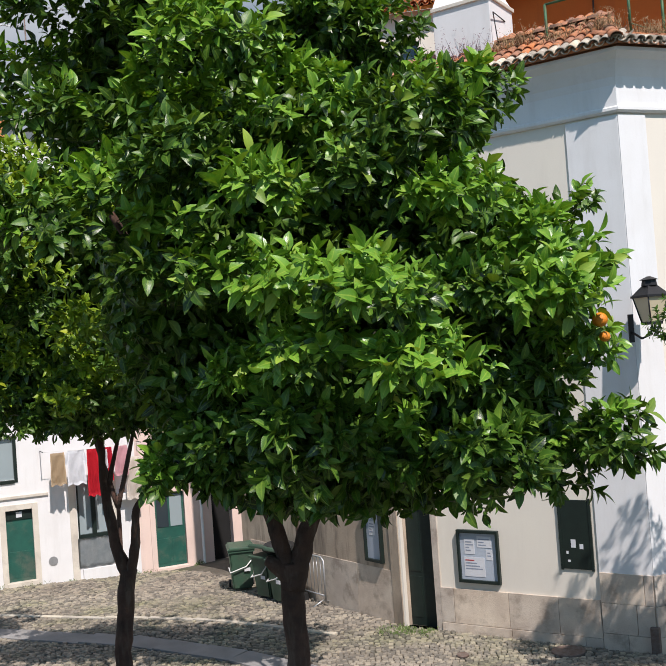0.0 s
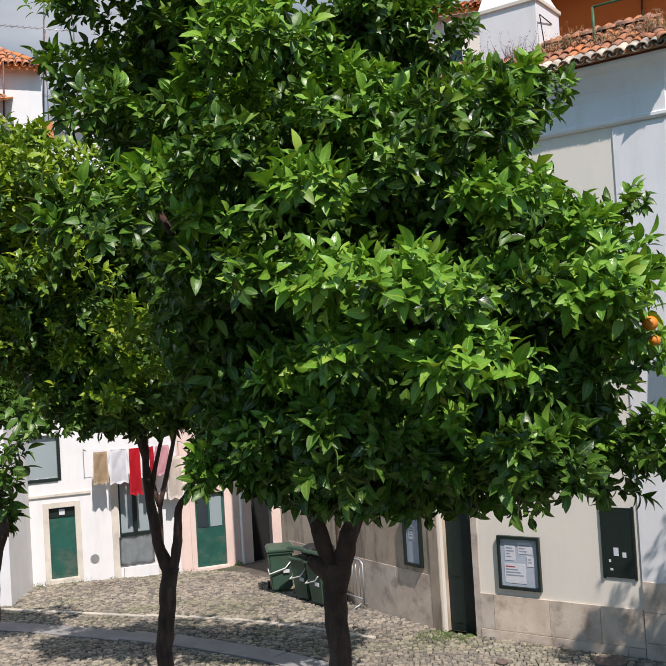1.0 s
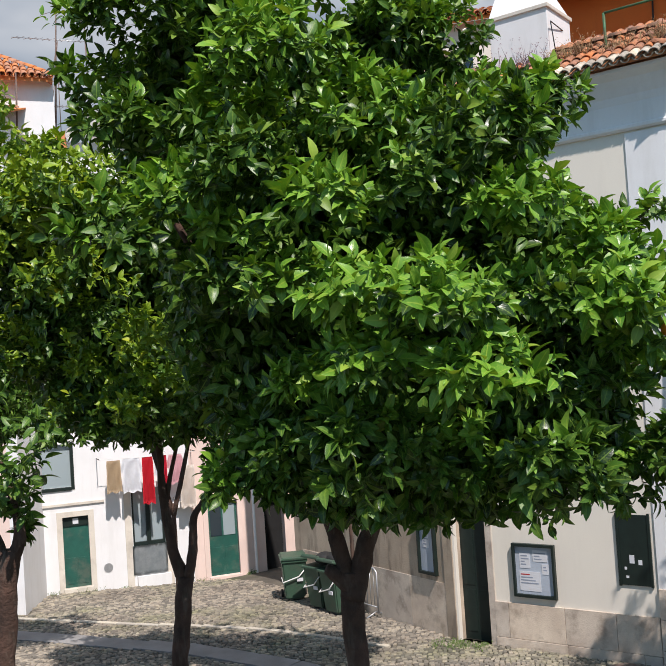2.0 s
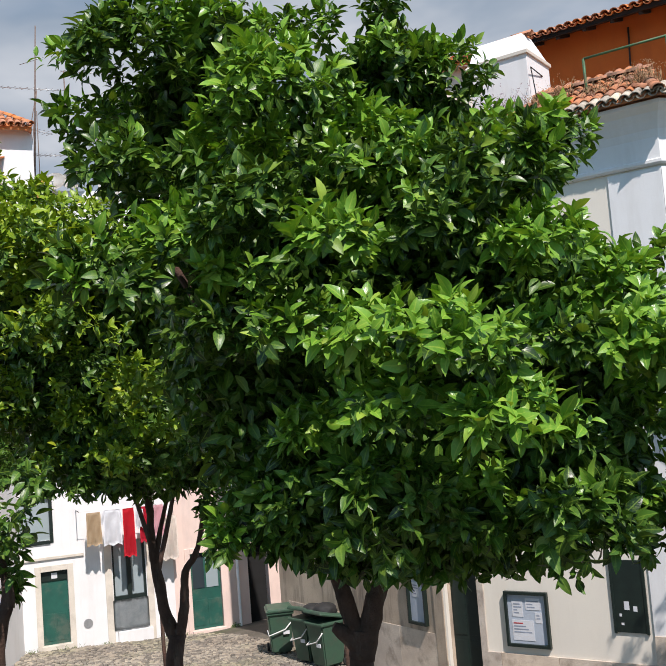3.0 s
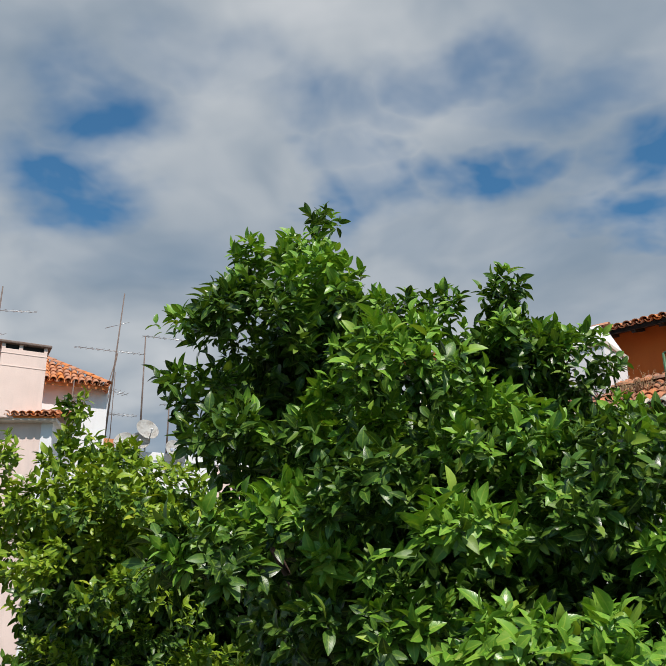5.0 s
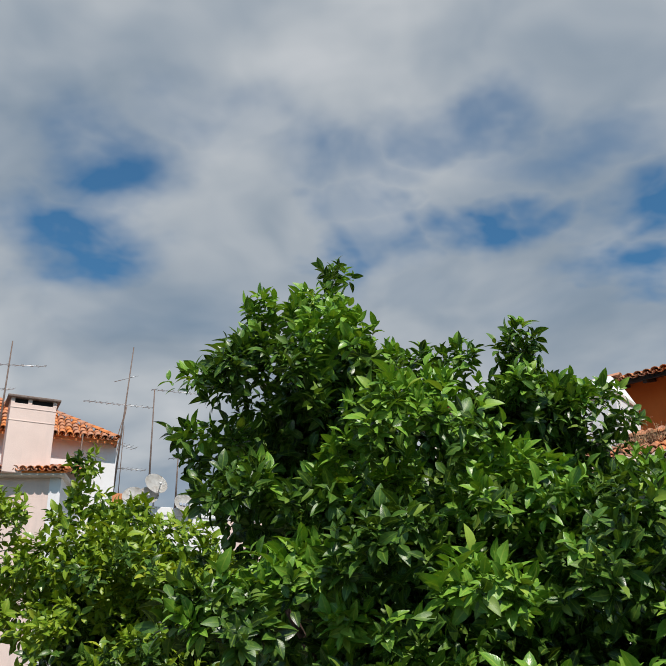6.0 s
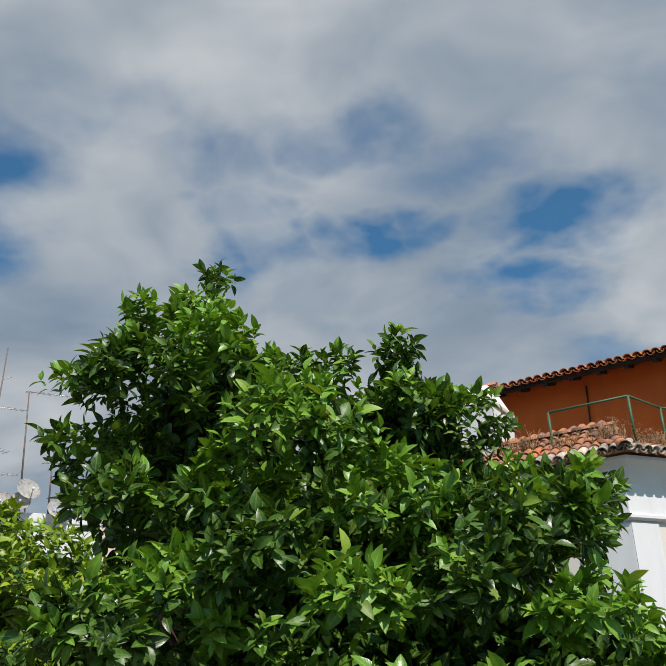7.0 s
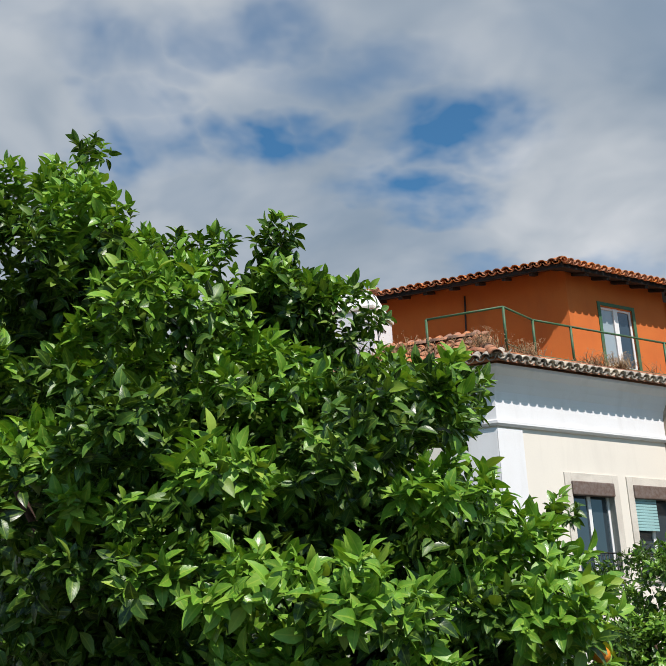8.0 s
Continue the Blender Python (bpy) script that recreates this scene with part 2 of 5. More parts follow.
FRUIT_GREEN = surface("green_fruit_skin", (0.11, 0.20, 0.05), 0.45, (0.08, 0.16, 0.04), 9, 90, 0.15, 0.3, 160)
FRUIT_ORANGE = surface("orange_fruit_skin", (0.75, 0.27, 0.02), 0.4, (0.68, 0.22, 0.02), 9, 90, 0.15, 0.3, 160)
DRY = surface("dry_weed", (0.30, 0.20, 0.10), 0.9, (0.22, 0.13, 0.07), 9, 60, 0.2, 0.1, 60)
WEED = surface("green_weed", (0.08, 0.15, 0.03), 0.8, (0.12, 0.16, 0.04), 9, 60, 0.2, 0.1, 60)
PANE = glass_material("window_glass", (0.03, 0.045, 0.055))
PANE_SKY = glass_material("curtained_glass", (0.30, 0.36, 0.38), 0.1)
SHEET = surface("silver_plastic_sheet", (0.42, 0.45, 0.46), 0.3, (0.30, 0.34, 0.36), 5, 30, 0.2, 0.5, 9, spec=0.6)
PAPER = surface("notice_paper", (0.62, 0.63, 0.66), 0.7, None, 3, 40, 0.06, 0.02, 40)
BOARD = surface("pale_blue_board", (0.42, 0.47, 0.54), 0.6, None, 3, 40, 0.1, 0.03, 40)
PAPER_RED = surface("red_print", (0.50, 0.05, 0.05), 0.7)
PAPER_BLUE = surface("blue_grey_print", (0.30, 0.34, 0.42), 0.7)
DISH = surface("dish_paint", (0.66, 0.65, 0.62), 0.6, (0.58, 0.56, 0.52), 3, 40, 0.1, 0.1, 40, stain=(0.4, 0.33, 0.25), stain_scale=3, stain_amount=0.4)
LAMP_GLASS = surface("frosted_lamp_glass", (0.60, 0.52, 0.36), 0.35, None, 3, 40, 0.08, 0.05, 40)
SHUTTER = surface("blue_green_shutter", (0.30, 0.50, 0.50), 0.6, None, 3, 40, 0.1, 0.1, 40)


def cloth(name, c):
    return surface(name, c, 0.9, tuple(v * 0.85 for v in c), 3, 60, 0.1, 0.2, 12)


# ---- building helpers ----
def mesh_object(name, bm, material, parent=None, label=""):
    me = bpy.data.meshes.new(name)
    bm.to_mesh(me)
    bm.free()
    me.materials.append(material)
    ob = new(name, me)
    if parent is not None:
        ob.parent = parent
    if label:
        tagged(ob, label)
    return ob


def part(name, bm, material, parent, label=""):
    return mesh_object(name, bm, material, parent, label)


def thing(name, m, label, category, group="", kind=""):
    ob = new(name)
    ob.matrix_world = m
    ob.empty_display_size = 0.2
    return tagged(ob, label, category, group, kind)


def add_box(bm, lo, hi, bevel=0.0, m=None):
    r = bmesh.ops.create_cube(bm, size=1.0)
    v = r["verts"]
    lo, hi = Vector(lo), Vector(hi)
    for p in v:
        p.co = Vector([lo[i] + (p.co[i] + 0.5) * (hi[i] - lo[i]) for i in range(3)])
    if bevel:
        e = list({e for p in v for e in p.link_edges})
        r = bmesh.ops.bevel(bm, geom=e, offset=bevel, segments=2, affect="EDGES", profile=0.6)
        v = list({p for f in r["faces"] for p in f.verts} | {p for p in v if p.is_valid})
    if m is not None:
        bmesh.ops.transform(bm, matrix=m, verts=[p for p in v if p.is_valid])
    return v


def boxed(lo, hi, bevel=0.0):
    bm = bmesh.new()
    add_box(bm, lo, hi, bevel)
    return bm


def tube(bm, points, radii, sides=8, caps=True):
    """A round limb or bar through the points."""
    pts = [Vector(p) for p in points]
    rings = []
    for i, p in enumerate(pts):
        d = (pts[min(i + 1, len(pts) - 1)] - pts[max(i - 1, 0)]).normalized()
        a = d.cross(Vector((0.3, 1, 0.1))).normalized()
        b = d.cross(a)
        r = radii[i] if isinstance(radii, (list, tuple)) else radii
        rings.append([bm.verts.new(p + (a * math.cos(t) + b * math.sin(t)) * r) for t in [2 * math.pi * j / sides for j in range(sides)]])
    for q, s in zip(rings, rings[1:]):
        for j in range(sides):
            f = bm.faces.new((q[j], q[(j + 1) % sides], s[(j + 1) % sides], s[j]))
            f.smooth = True
    if caps:
        bm.faces.new(rings[0][::-1])
        bm.faces.new(rings[-1])
    return bm


def bar(points, radius, sides=6):
    bm = bmesh.new()
    tube(bm, points, radius, sides)
    bmesh.ops.recalc_face_normals(bm, faces=bm.faces)
    return bm


def pierced_wall(x0, x1, z0, z1, thick, holes):
    """A wall in local x and z, its outer face at y = 0, with openings (xa, xb, za, zb) right through."""
    bm = bmesh.new()
    xs = sorted({x0, x1, *[v for h in holes for v in h[:2] if x0 < v < x1]})
    zs = sorted({z0, z1, *[v for h in holes for v in h[2:] if z0 < v < z1]})

    def solid(i, j):
        if not (0 <= i < len(xs) - 1 and 0 <= j < len(zs) - 1):
            return False
        cx, cz = (xs[i] + xs[i + 1]) / 2, (zs[j] + zs[j + 1]) / 2
        return not any(a < cx < b and c < cz < d for a, b, c, d in holes)

    def quad(*p):
        bm.faces.new([bm.verts.new(q) for q in p])

    for i in range(len(xs) - 1):
        for j in range(len(zs) - 1):
            if not solid(i, j):
                continue
            a, b, c, d = xs[i], xs[i + 1], zs[j], zs[j + 1]
            quad((a, 0, c), (b, 0, c), (b, 0, d), (a, 0, d))
            quad((b, thick, c), (a, thick, c), (a, thick, d), (b, thick, d))
            if not solid(i - 1, j):
                quad((a, thick, c), (a, 0, c), (a, 0, d), (a, thick, d))
            if not solid(i + 1, j):
                quad((b, 0, c), (b, thick, c), (b, thick, d), (b, 0, d))
            if not solid(i, j - 1):
                quad((a, thick, c), (b, thick, c), (b, 0, c), (a, 0, c))
            if not solid(i, j + 1):
                quad((a, 0, d), (b, 0, d), (b, thick, d), (a, thick, d))
    bmesh.ops.remove_doubles(bm, verts=bm.verts, dist=0.0005)
    return bm


def prism(outline, y0, y1):
    """An outline of (x, z) pushed from y0 to y1."""
    bm = bmesh.new()
    a = [bm.verts.new((x, y0, z)) for x, z in outline]
    b = [bm.verts.new((x, y1, z)) for x, z in outline]
    n = len(outline)
    bm.faces.new(a)
    bm.faces.new(b[::-1])
    for i in range(n):
        bm.faces.new((a[i], b[i], b[(i + 1) % n], a[(i + 1) % n]))
    bmesh.ops.recalc_face_normals(bm, faces=bm.faces)
    return bm


def sweep(profile, x0, x1, mitre0=0.0, mitre1=0.0):
    """A moulding: the profile (y, z) drawn along x; each end may be cut at a slant (x shift per metre of y)."""
    bm = bmesh.new()
    a = [bm.verts.new((x0 + mitre0 * y, y, z)) for y, z in profile]
    b = [bm.verts.new((x1 + mitre1 * y, y, z)) for y, z in profile]
    n = len(profile)
    bm.faces.new(a)
    bm.faces.new(b[::-1])
    for i in range(n):
        bm.faces.new((a[i], b[i], b[(i + 1) % n], a[(i + 1) % n]))
    bmesh.ops.recalc_face_normals(bm, faces=bm.faces)
    return bm


# ---- ground ----
def ground_z(x, y):
    """The street lies low before the houses and climbs towards the camera."""
    if y >= 17:
        return -0.62 - 0.08 * max(0.0, min(y, 34) - 26) - 0.03 * max(0.0, min(1.0, (-3.5 - x) / 3.5)) * (min(y, 30) - 17)
    t = min(1.0, (17 - y) / 17)
    return -0.62 + 4.25 * t * (0.55 + 0.45 * t)


def build_ground():
    xs = [-900, -300, -120, -60, -40] + [-30 + i for i in range(61)] + [40, 60, 120, 300, 900]
    ys = [-900, -300, -100, -40, -20, -10, -5] + [i * 1.0 for i in range(0, 41)] + [50, 70, 120, 300, 900]
    bm = bmesh.new()
    g = [[bm.verts.new((x, y, ground_z(x, y))) for x in xs] for y in ys]
    for j in range(len(ys) - 1):
        for i in range(len(xs) - 1):
            f = bm.faces.new((g[j][i], g[j][i + 1], g[j + 1][i + 1], g[j + 1][i]))
            f.smooth = True
    ob = mesh_object("ground", bm, SOIL)
    return tagged(ob, "sloping street ground of sandy soil between cobbles", "ground", "", "structure")


ground = build_ground()

# ---- corner house: frames of its faces (x along the face, y inwards) ----
CORNER = Vector((4.885, 16.955, 0))
FACE_A = Matrix.Translation(CORNER) @ pose(0, 0, 0, rz=-29.4)
FACE_R = Matrix.Translation(CORNER) @ pose(0, 0, 0, rz=23.6)
FACE_B = pose(0.40, 19.48, 0, rz=-50)
EAVE_Z, OVER = 10.2, 0.50

corner_house = thing("corner_house", Matrix.Translation(CORNER), "two-storey white and cream corner house with clay tile roof", "house")


def under(parent, name, bm, material, m, label=""):
    """A part of a thing, given in the frame m of the world."""
    ob = part(name, bm, material, parent, label)
    ob.matrix_world = m
    ob.matrix_parent_inverse = Matrix.Identity(4)
    up = parent
    base = Matrix.Identity(4)
    chain = []
    while up is not None:
        chain.append(up)
        up = up.parent
    for o in reversed(chain):
        base = base @ o.matrix_parent_inverse @ o.matrix_basis
    ob.matrix_basis = base.inverted() @ m
    return ob


wall_a = under(corner_house, "wall", pierced_wall(-5.15, 0.0, -1.2, 10.06, 0.4, [(-5.1, -4.37, -1.2, 2.3)]), CREAM, FACE_A, "cream rendered wall with flaking patches")
wall_r = under(corner_house, "wall", pierced_wall(0.0, 9.5, -1.2, 10.06, 0.4, [(1.66, 2.72, 6.4, 8.14), (3.27, 4.40, 6.4, 8.14), (5.6, 6.76, 6.35, 8.05)]), CREAM, FACE_R, "sunlit cream rendered wall")
wall_b = under(corner_house, "wall", pierced_wall(-6.4, 0.0, -1.4, 10.06, 0.4, []), OLD, FACE_B, "weathered grey-beige side wall with damp stains")
under(corner_house, "back_wall", boxed((-6.4, 6.0, -1.4), (8.0, 6.3, 9.9)), OLD, FACE_B)
under(corner_house, "pilaster", boxed((-0.96, -0.03, -1.0), (-0.0, 0.0, 9.02), 0.004), WHITE, FACE_A, "white painted corner strip")
under(corner_house, "pilaster", boxed((-0.014, -0.03, -1.0), (0.58, 0.0, 9.02), 0.004), WHITE, FACE_R, "white painted corner strip")
COVE = [(0.0, 9.06), (-0.05, 9.06), (-0.09, 9.10), (-0.09, 9.15), (-0.04, 9.18), (-0.04, 9.56), (-0.07, 9.70), (-0.14, 9.84), (-0.22, 9.97), (-0.33, 10.06), (-0.37, 10.08), (-0.37, 10.14), (0.0, 10.14)]
under(corner_house, "cornice", sweep(COVE, -5.6, 0.0, 0.0, -0.50), WHITE, FACE_A, "white coved cornice with a thin moulding")
under(corner_house, "cornice", sweep(COVE, 0.0, 9.5, 0.50, 0.0), WHITE, FACE_R, "white coved cornice with a thin moulding")
under(corner_house, "cornice", sweep(COVE, -6.4, 0.0, 0.0, 0.2), WHITE, FACE_B)


def plinth_row(m, xs, z0, z1, deep=0.035):
    for a, b in zip(xs, xs[1:]):
        under(corner_house, "plinth_stone", boxed((a + 0.004, -deep, z0 + 0.004), (b - 0.004, 0.0, z1 - 0.004), 0.006), STONE, m)


plinth_row(FACE_A, [-4.25, -3.95, -2.78, -1.78, -0.97], -0.42, 0.28)
plinth_row(FACE_A, [-4.25, -2.75, -1.3, -0.97], -0.95, -0.42, 0.045)
plinth_row(FACE_A, [-0.96, -0.32, 0.0], -0.3, 0.25, 0.06)
plinth_row(FACE_A, [-0.96, -0.16, 0.0], 0.25, 0.8, 0.06)
plinth_row(FACE_A, [-0.96, -0.5, 0.0], -0.95, -0.3, 0.06)
plinth_row(FACE_R, [-0.03, 0.5, 1.4, 2.5, 3.4, 4.6, 5.5], -0.3, 0.25, 0.06)
plinth_row(FACE_R, [-0.03, 0.35, 0.6], 0.25, 0.8, 0.06)
plinth_row(FACE_R, [-0.03, 0.9, 2.1, 3.0, 4.2], -0.95, -0.3, 0.06)
plinth_row(FACE_B, [-6.0, -4.4, -2.9, -1.5, -0.06], -1.1, 0.5, 0.014)
under(corner_house, "quoin", boxed((-0.3, -0.02, -1.0), (0.0, 0.0, 5.0), 0.01), OLD, FACE_B, "stone strip beside the doorway")

# doorway in the front wall
door = under(corner_house, "door", boxed((-5.1, 0.2, -0.62), (-4.37, 0.25, 2.3), 0.005), BLACK_GREEN, FACE_A, "dark closed street door")
for a, b, c, d in ((-5.03, -4.77, -0.45, 0.4), (-4.71, -4.45, -0.45, 0.4), (-5.03, -4.77, 0.5, 2.1), (-4.71, -4.45, 0.5, 2.1)):
    under(door, "panel", boxed((a, 0.188, c), (b, 0.202, d), 0.006), BLACK_GREEN, FACE_A)
for a, b, c, d in ((-4.37, -4.23, -0.8, 2.46), (-5.10, -4.37, 2.3, 2.46)):
    under(corner_house, "door_surround", boxed((a, -0.03, c), (b, 0.12, d), 0.006), STONE, FACE_A)
under(corner_house, "door_step", boxed((-5.1, -0.06, -0.85), (-4.37, 0.2, -0.62), 0.01), TRIM, FACE_A)

# dark shuttered panel in the wall
panel = under(corner_house, "wall_panel", boxed((-1.64, -0.03, 0.82), (-1.07, 0.02, 2.10), 0.004), BLACK_GREEN, FACE_A, "dark green painted metal panel with torn stickers")
under(panel, "panel_frame", boxed((-1.67, -0.045, 0.80), (-1.625, 0.0, 2.13), 0.003), BLACK_GREEN, FACE_A)
under(panel, "panel_frame", boxed((-1.085, -0.045, 0.80), (-1.04, 0.0, 2.13), 0.003), BLACK_GREEN, FACE_A)
for x, z, w, h in ((-1.45, 1.22, 0.09, 0.15), (-1.29, 1.2, 0.07, 0.09), (-1.55, 1.1, 0.04, 0.05), (-1.53, 0.95, 0.05, 0.04)):
    under(panel, "sticker", boxed((x, -0.036, z), (x + w, -0.031, z + h)), PAPER, FACE_A, "pale torn sticker")


def notice_case(m, x0, x1, z0, z1, label):
    c = thing("notice_case", m @ Matrix.Translation((x0, 0, z0)), label, "notice board", "notice cases on the wall")
    w, h = x1 - x0, z1 - z0
    under(c, "backing", boxed((0.03, -0.03, 0.03), (w - 0.03, -0.004, h - 0.03)), BOARD, m @ Matrix.Translation((x0, 0, z0)))
    f = m @ Matrix.Translation((x0, 0, z0))
    for lo, hi in (((0, -0.09, 0), (0.05, 0, h)), ((w - 0.05, -0.09, 0), (w, 0, h)), ((0.05, -0.09, 0), (w - 0.05, 0, 0.06)), ((0.05, -0.09, h - 0.06), (w - 0.05, 0, h))):
        under(c, "frame", boxed(lo, hi, 0.006), BLACK_GREEN, f, "dark green metal frame")
    for i, (a, b, cc, d) in enumerate(((0.12, 0.56, 0.12, 0.5), (0.60, 0.74, 0.46, 0.66), (0.14, 0.36, 0.56, 0.86), (0.42, 0.72, 0.70, 0.92))):
        if b < w - 0.04 and d < h - 0.05:
            s = under(c, "paper", boxed((a, -0.036, cc), (b, -0.031, d)), PAPER, f, "white printed notice")
            for j in range(4):
                z = d - 0.07 - j * 0.055
                if z > cc + 0.03:
                    under(s, "printed_bar", boxed((a + 0.03, -0.0385, z), (a + (b - a) * (0.5 + 0.13 * ((i + j) % 4)), -0.0365, z + 0.022)), PAPER_RED if (i == 0 and j == 0) else PAPER_BLUE, f)
    return c


notice_case(FACE_A, -3.78, -2.90, 0.42, 1.46, "dark framed notice case with white papers on the cream wall")
notice_case(FACE_B, -1.08, -0.50, 0.62, 1.75, "dark framed notice case on the weathered side wall")


def window_unit(house, m, x0, x1, z0, z1, shutter):
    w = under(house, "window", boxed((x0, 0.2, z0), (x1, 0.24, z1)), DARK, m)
    for lo, hi in (((x0 - 0.16, -0.025, z0 - 0.1), (x0, 0.16, z1 + 0.16)), ((x1, -0.025, z0 - 0.1), (x1 + 0.16, 0.16, z1 + 0.16)), ((x0, -0.025, z1), (x1, 0.16, z1 + 0.16)), ((x0, -0.06, z0 - 0.1), (x1, 0.16, z0))):
        under(w, "surround", boxed(lo, hi, 0.006), TRIM, m)
    for lo, hi in (((x0, 0.12, z0), (x0 + 0.06, 0.19, z1)), ((x1 - 0.06, 0.12, z0), (x1, 0.19, z1)), ((x0 + 0.06, 0.12, z1 - 0.07), (x1 - 0.06, 0.19, z1)), (((x0 + x1) / 2 - 0.04, 0.12, z0), ((x0 + x1) / 2 + 0.04, 0.19, z1 - 0.07))):
        under(w, "frame", boxed(lo, hi, 0.004), PLASTIC_WHITE, m)
    under(w, "pane", boxed((x0 + 0.06, 0.15, z0), (x1 - 0.06, 0.156, z1 - 0.07)), PANE, m)
    under(w, "blind_box", boxed((x0 - 0.01, -0.06, z1 - 0.26), (x1 + 0.01, 0.1, z1 + 0.0), 0.02), RUST, m, "weathered dark blind box")
    if shutter:
        z = z1 - 0.24
        while z > z1 - 0.85:
            under(w, "slat", boxed((x0 + 0.02, 0.02, z - 0.052), ((x0 + x1) / 2 + 0.06, 0.045, z), 0.006), SHUTTER, m)
            z -= 0.058
    n = int((x1 - x0) / 0.1)
    for i in range(n + 1):
        x = x0 + 0.04 + i * (x1 - x0 - 0.08) / n
        under(w, "rail_bar", bar([(x, -0.03, z0), (x, -0.03, z0 + 0.42)], 0.009), BLACK_IRON, m)
    under(w, "rail_bar", bar([(x0, -0.03, z0 + 0.42), (x1, -0.03, z0 + 0.42)], 0.014), BLACK_IRON, m)


window_unit(corner_house, FACE_R, 1.66, 2.72, 6.4, 8.14, False)
window_unit(corner_house, FACE_R, 3.27, 4.40, 6.4, 8.14, True)
window_unit(corner_house, FACE_R, 5.6, 6.76, 6.35, 8.05, True)


# ---- roofs ----
def tile_mesh(name, length, r0, r1, material, ends=True):
    """A half-round clay tile lying along y, wide end at y = 0."""
    bm = bmesh.new()
    n = 6
    rows = []
    for y, r in ((0, r0), (length, r1)):
        for k in (1.0, 0.84):
            rows.append([bm.verts.new((math.cos(math.pi * i / n) * r * k, y, math.sin(math.pi * i / n) * r * k * 0.85)) for i in range(n + 1)])
    o0, i0, o1, i1 = rows
    for a, b in ((o0, o1), (i1, i0), (i0, o0), (o1, i1)):
        for i in range(n):
            f = bm.faces.new((a[i], a[i + 1], b[i + 1], b[i]))
            f.smooth = a in (o0, i1)
    bmesh.ops.recalc_face_normals(bm, faces=bm.faces)
    me = bpy.data.meshes.new(name)
    bm.to_mesh(me)
    bm.free()
    me.materials.append(material)
    return me


TILES = {m.name: tile_mesh("tile", 0.46, 0.098, 0.078, m) for m in (TILE, OLD_TILE, EAVE_TILE)}
PANS = {m.name: tile_mesh("pan_tile", 0.46, 0.085, 0.1, m) for m in (TILE, OLD_TILE, EAVE_TILE)}


def basis_of(ob):
    base, chain, up = Matrix.Identity(4), [], ob
    while up is not None:
        chain.append(up)
        up = up.parent
    for o in reversed(chain):
        base = base @ o.matrix_parent_inverse @ o.matrix_basis
    return base


def tiled_slope(parent, m, slope, x0, x1, run_at, material, eave_material=None, seed=1, rows_max=9, pitch=0.205):
    """Rows of half-round tiles on a slope. m: x along the eave, y inwards, origin on the eave line."""
    rnd = random.Random(seed)
    inv = basis_of(parent).inverted()
    tilt = Matrix.Rotation(radians(slope), 4, "X")
    n = int((x1 - x0) / pitch)
    for i in range(n + 1):
        x = x0 + i * pitch
        run = run_at(x) / math.cos(radians(slope))
        r = 0
        while r < rows_max and (r == 0 or r * 0.38 < run):
            mat = eave_material if (eave_material and r == 0) else material
            jig = Matrix.Translation((x + rnd.uniform(-0.012, 0.012), r * 0.38 + rnd.uniform(-0.02, 0.02), 0.035 + 0.012 * (r == 0) + rnd.uniform(0, 0.012)))
            turn = Matrix.Rotation(rnd.uniform(-0.05, 0.05), 4, "Z") @ Matrix.Rotation(radians(-2.5), 4, "X")
            ob = new("tile", TILES[mat.name])
            ob.parent = parent
            ob.matrix_basis = inv @ m @ tilt @ jig @ turn
            if r < 2:
                pan = new("pan_tile", PANS[mat.name])
                pan.parent = parent
                pan.matrix_basis = inv @ m @ tilt @ Matrix.Translation((x + pitch / 2, r * 0.38 - 0.02, 0.062)) @ Matrix.Rotation(math.pi, 4, "Y") @ Matrix.Rotation(radians(2.5), 4, "X")
            r += 1


def ridge_tiles(parent, a, b, material, seed=3):
    rnd = random.Random(seed)
    a, b = Vector(a), Vector(b)
    inv = basis_of(parent).inverted()
    d = (b - a).normalized()
    n = int((b - a).length / 0.36)
    side = d.cross(Vector((0, 0, 1))).normalized()
    upv = side.cross(d)
    rot = Matrix((side, d, upv)).transposed().to_4x4()
    for i in range(n + 1):
        ob = new("ridge_tile", TILES[material.name])
        ob.parent = parent
        ob.matrix_basis = inv @ Matrix.Translation(a + d * (i * 0.36 + rnd.uniform(-0.02, 0.02)) + Vector((0, 0, rnd.uniform(0.0, 0.015)))) @ rot @ Matrix.Diagonal((1.25, 1, 1.1, 1))


def slab_between(points, drop):
    """A deck under tiles: the outline given, thickened downwards."""
    bm = bmesh.new()
    a = [bm.verts.new(Vector(p)) for p in points]
    b = [bm.verts.new(Vector(p) - Vector((0, 0, drop))) for p in points]
    n = len(points)
    bm.faces.new(a)
    bm.faces.new(b[::-1])
    for i in range(n):
        bm.faces.new((a[i], b[i], b[(i + 1) % n], a[(i + 1) % n]))
    bmesh.ops.recalc_face_normals(bm, faces=bm.faces)
    return bm


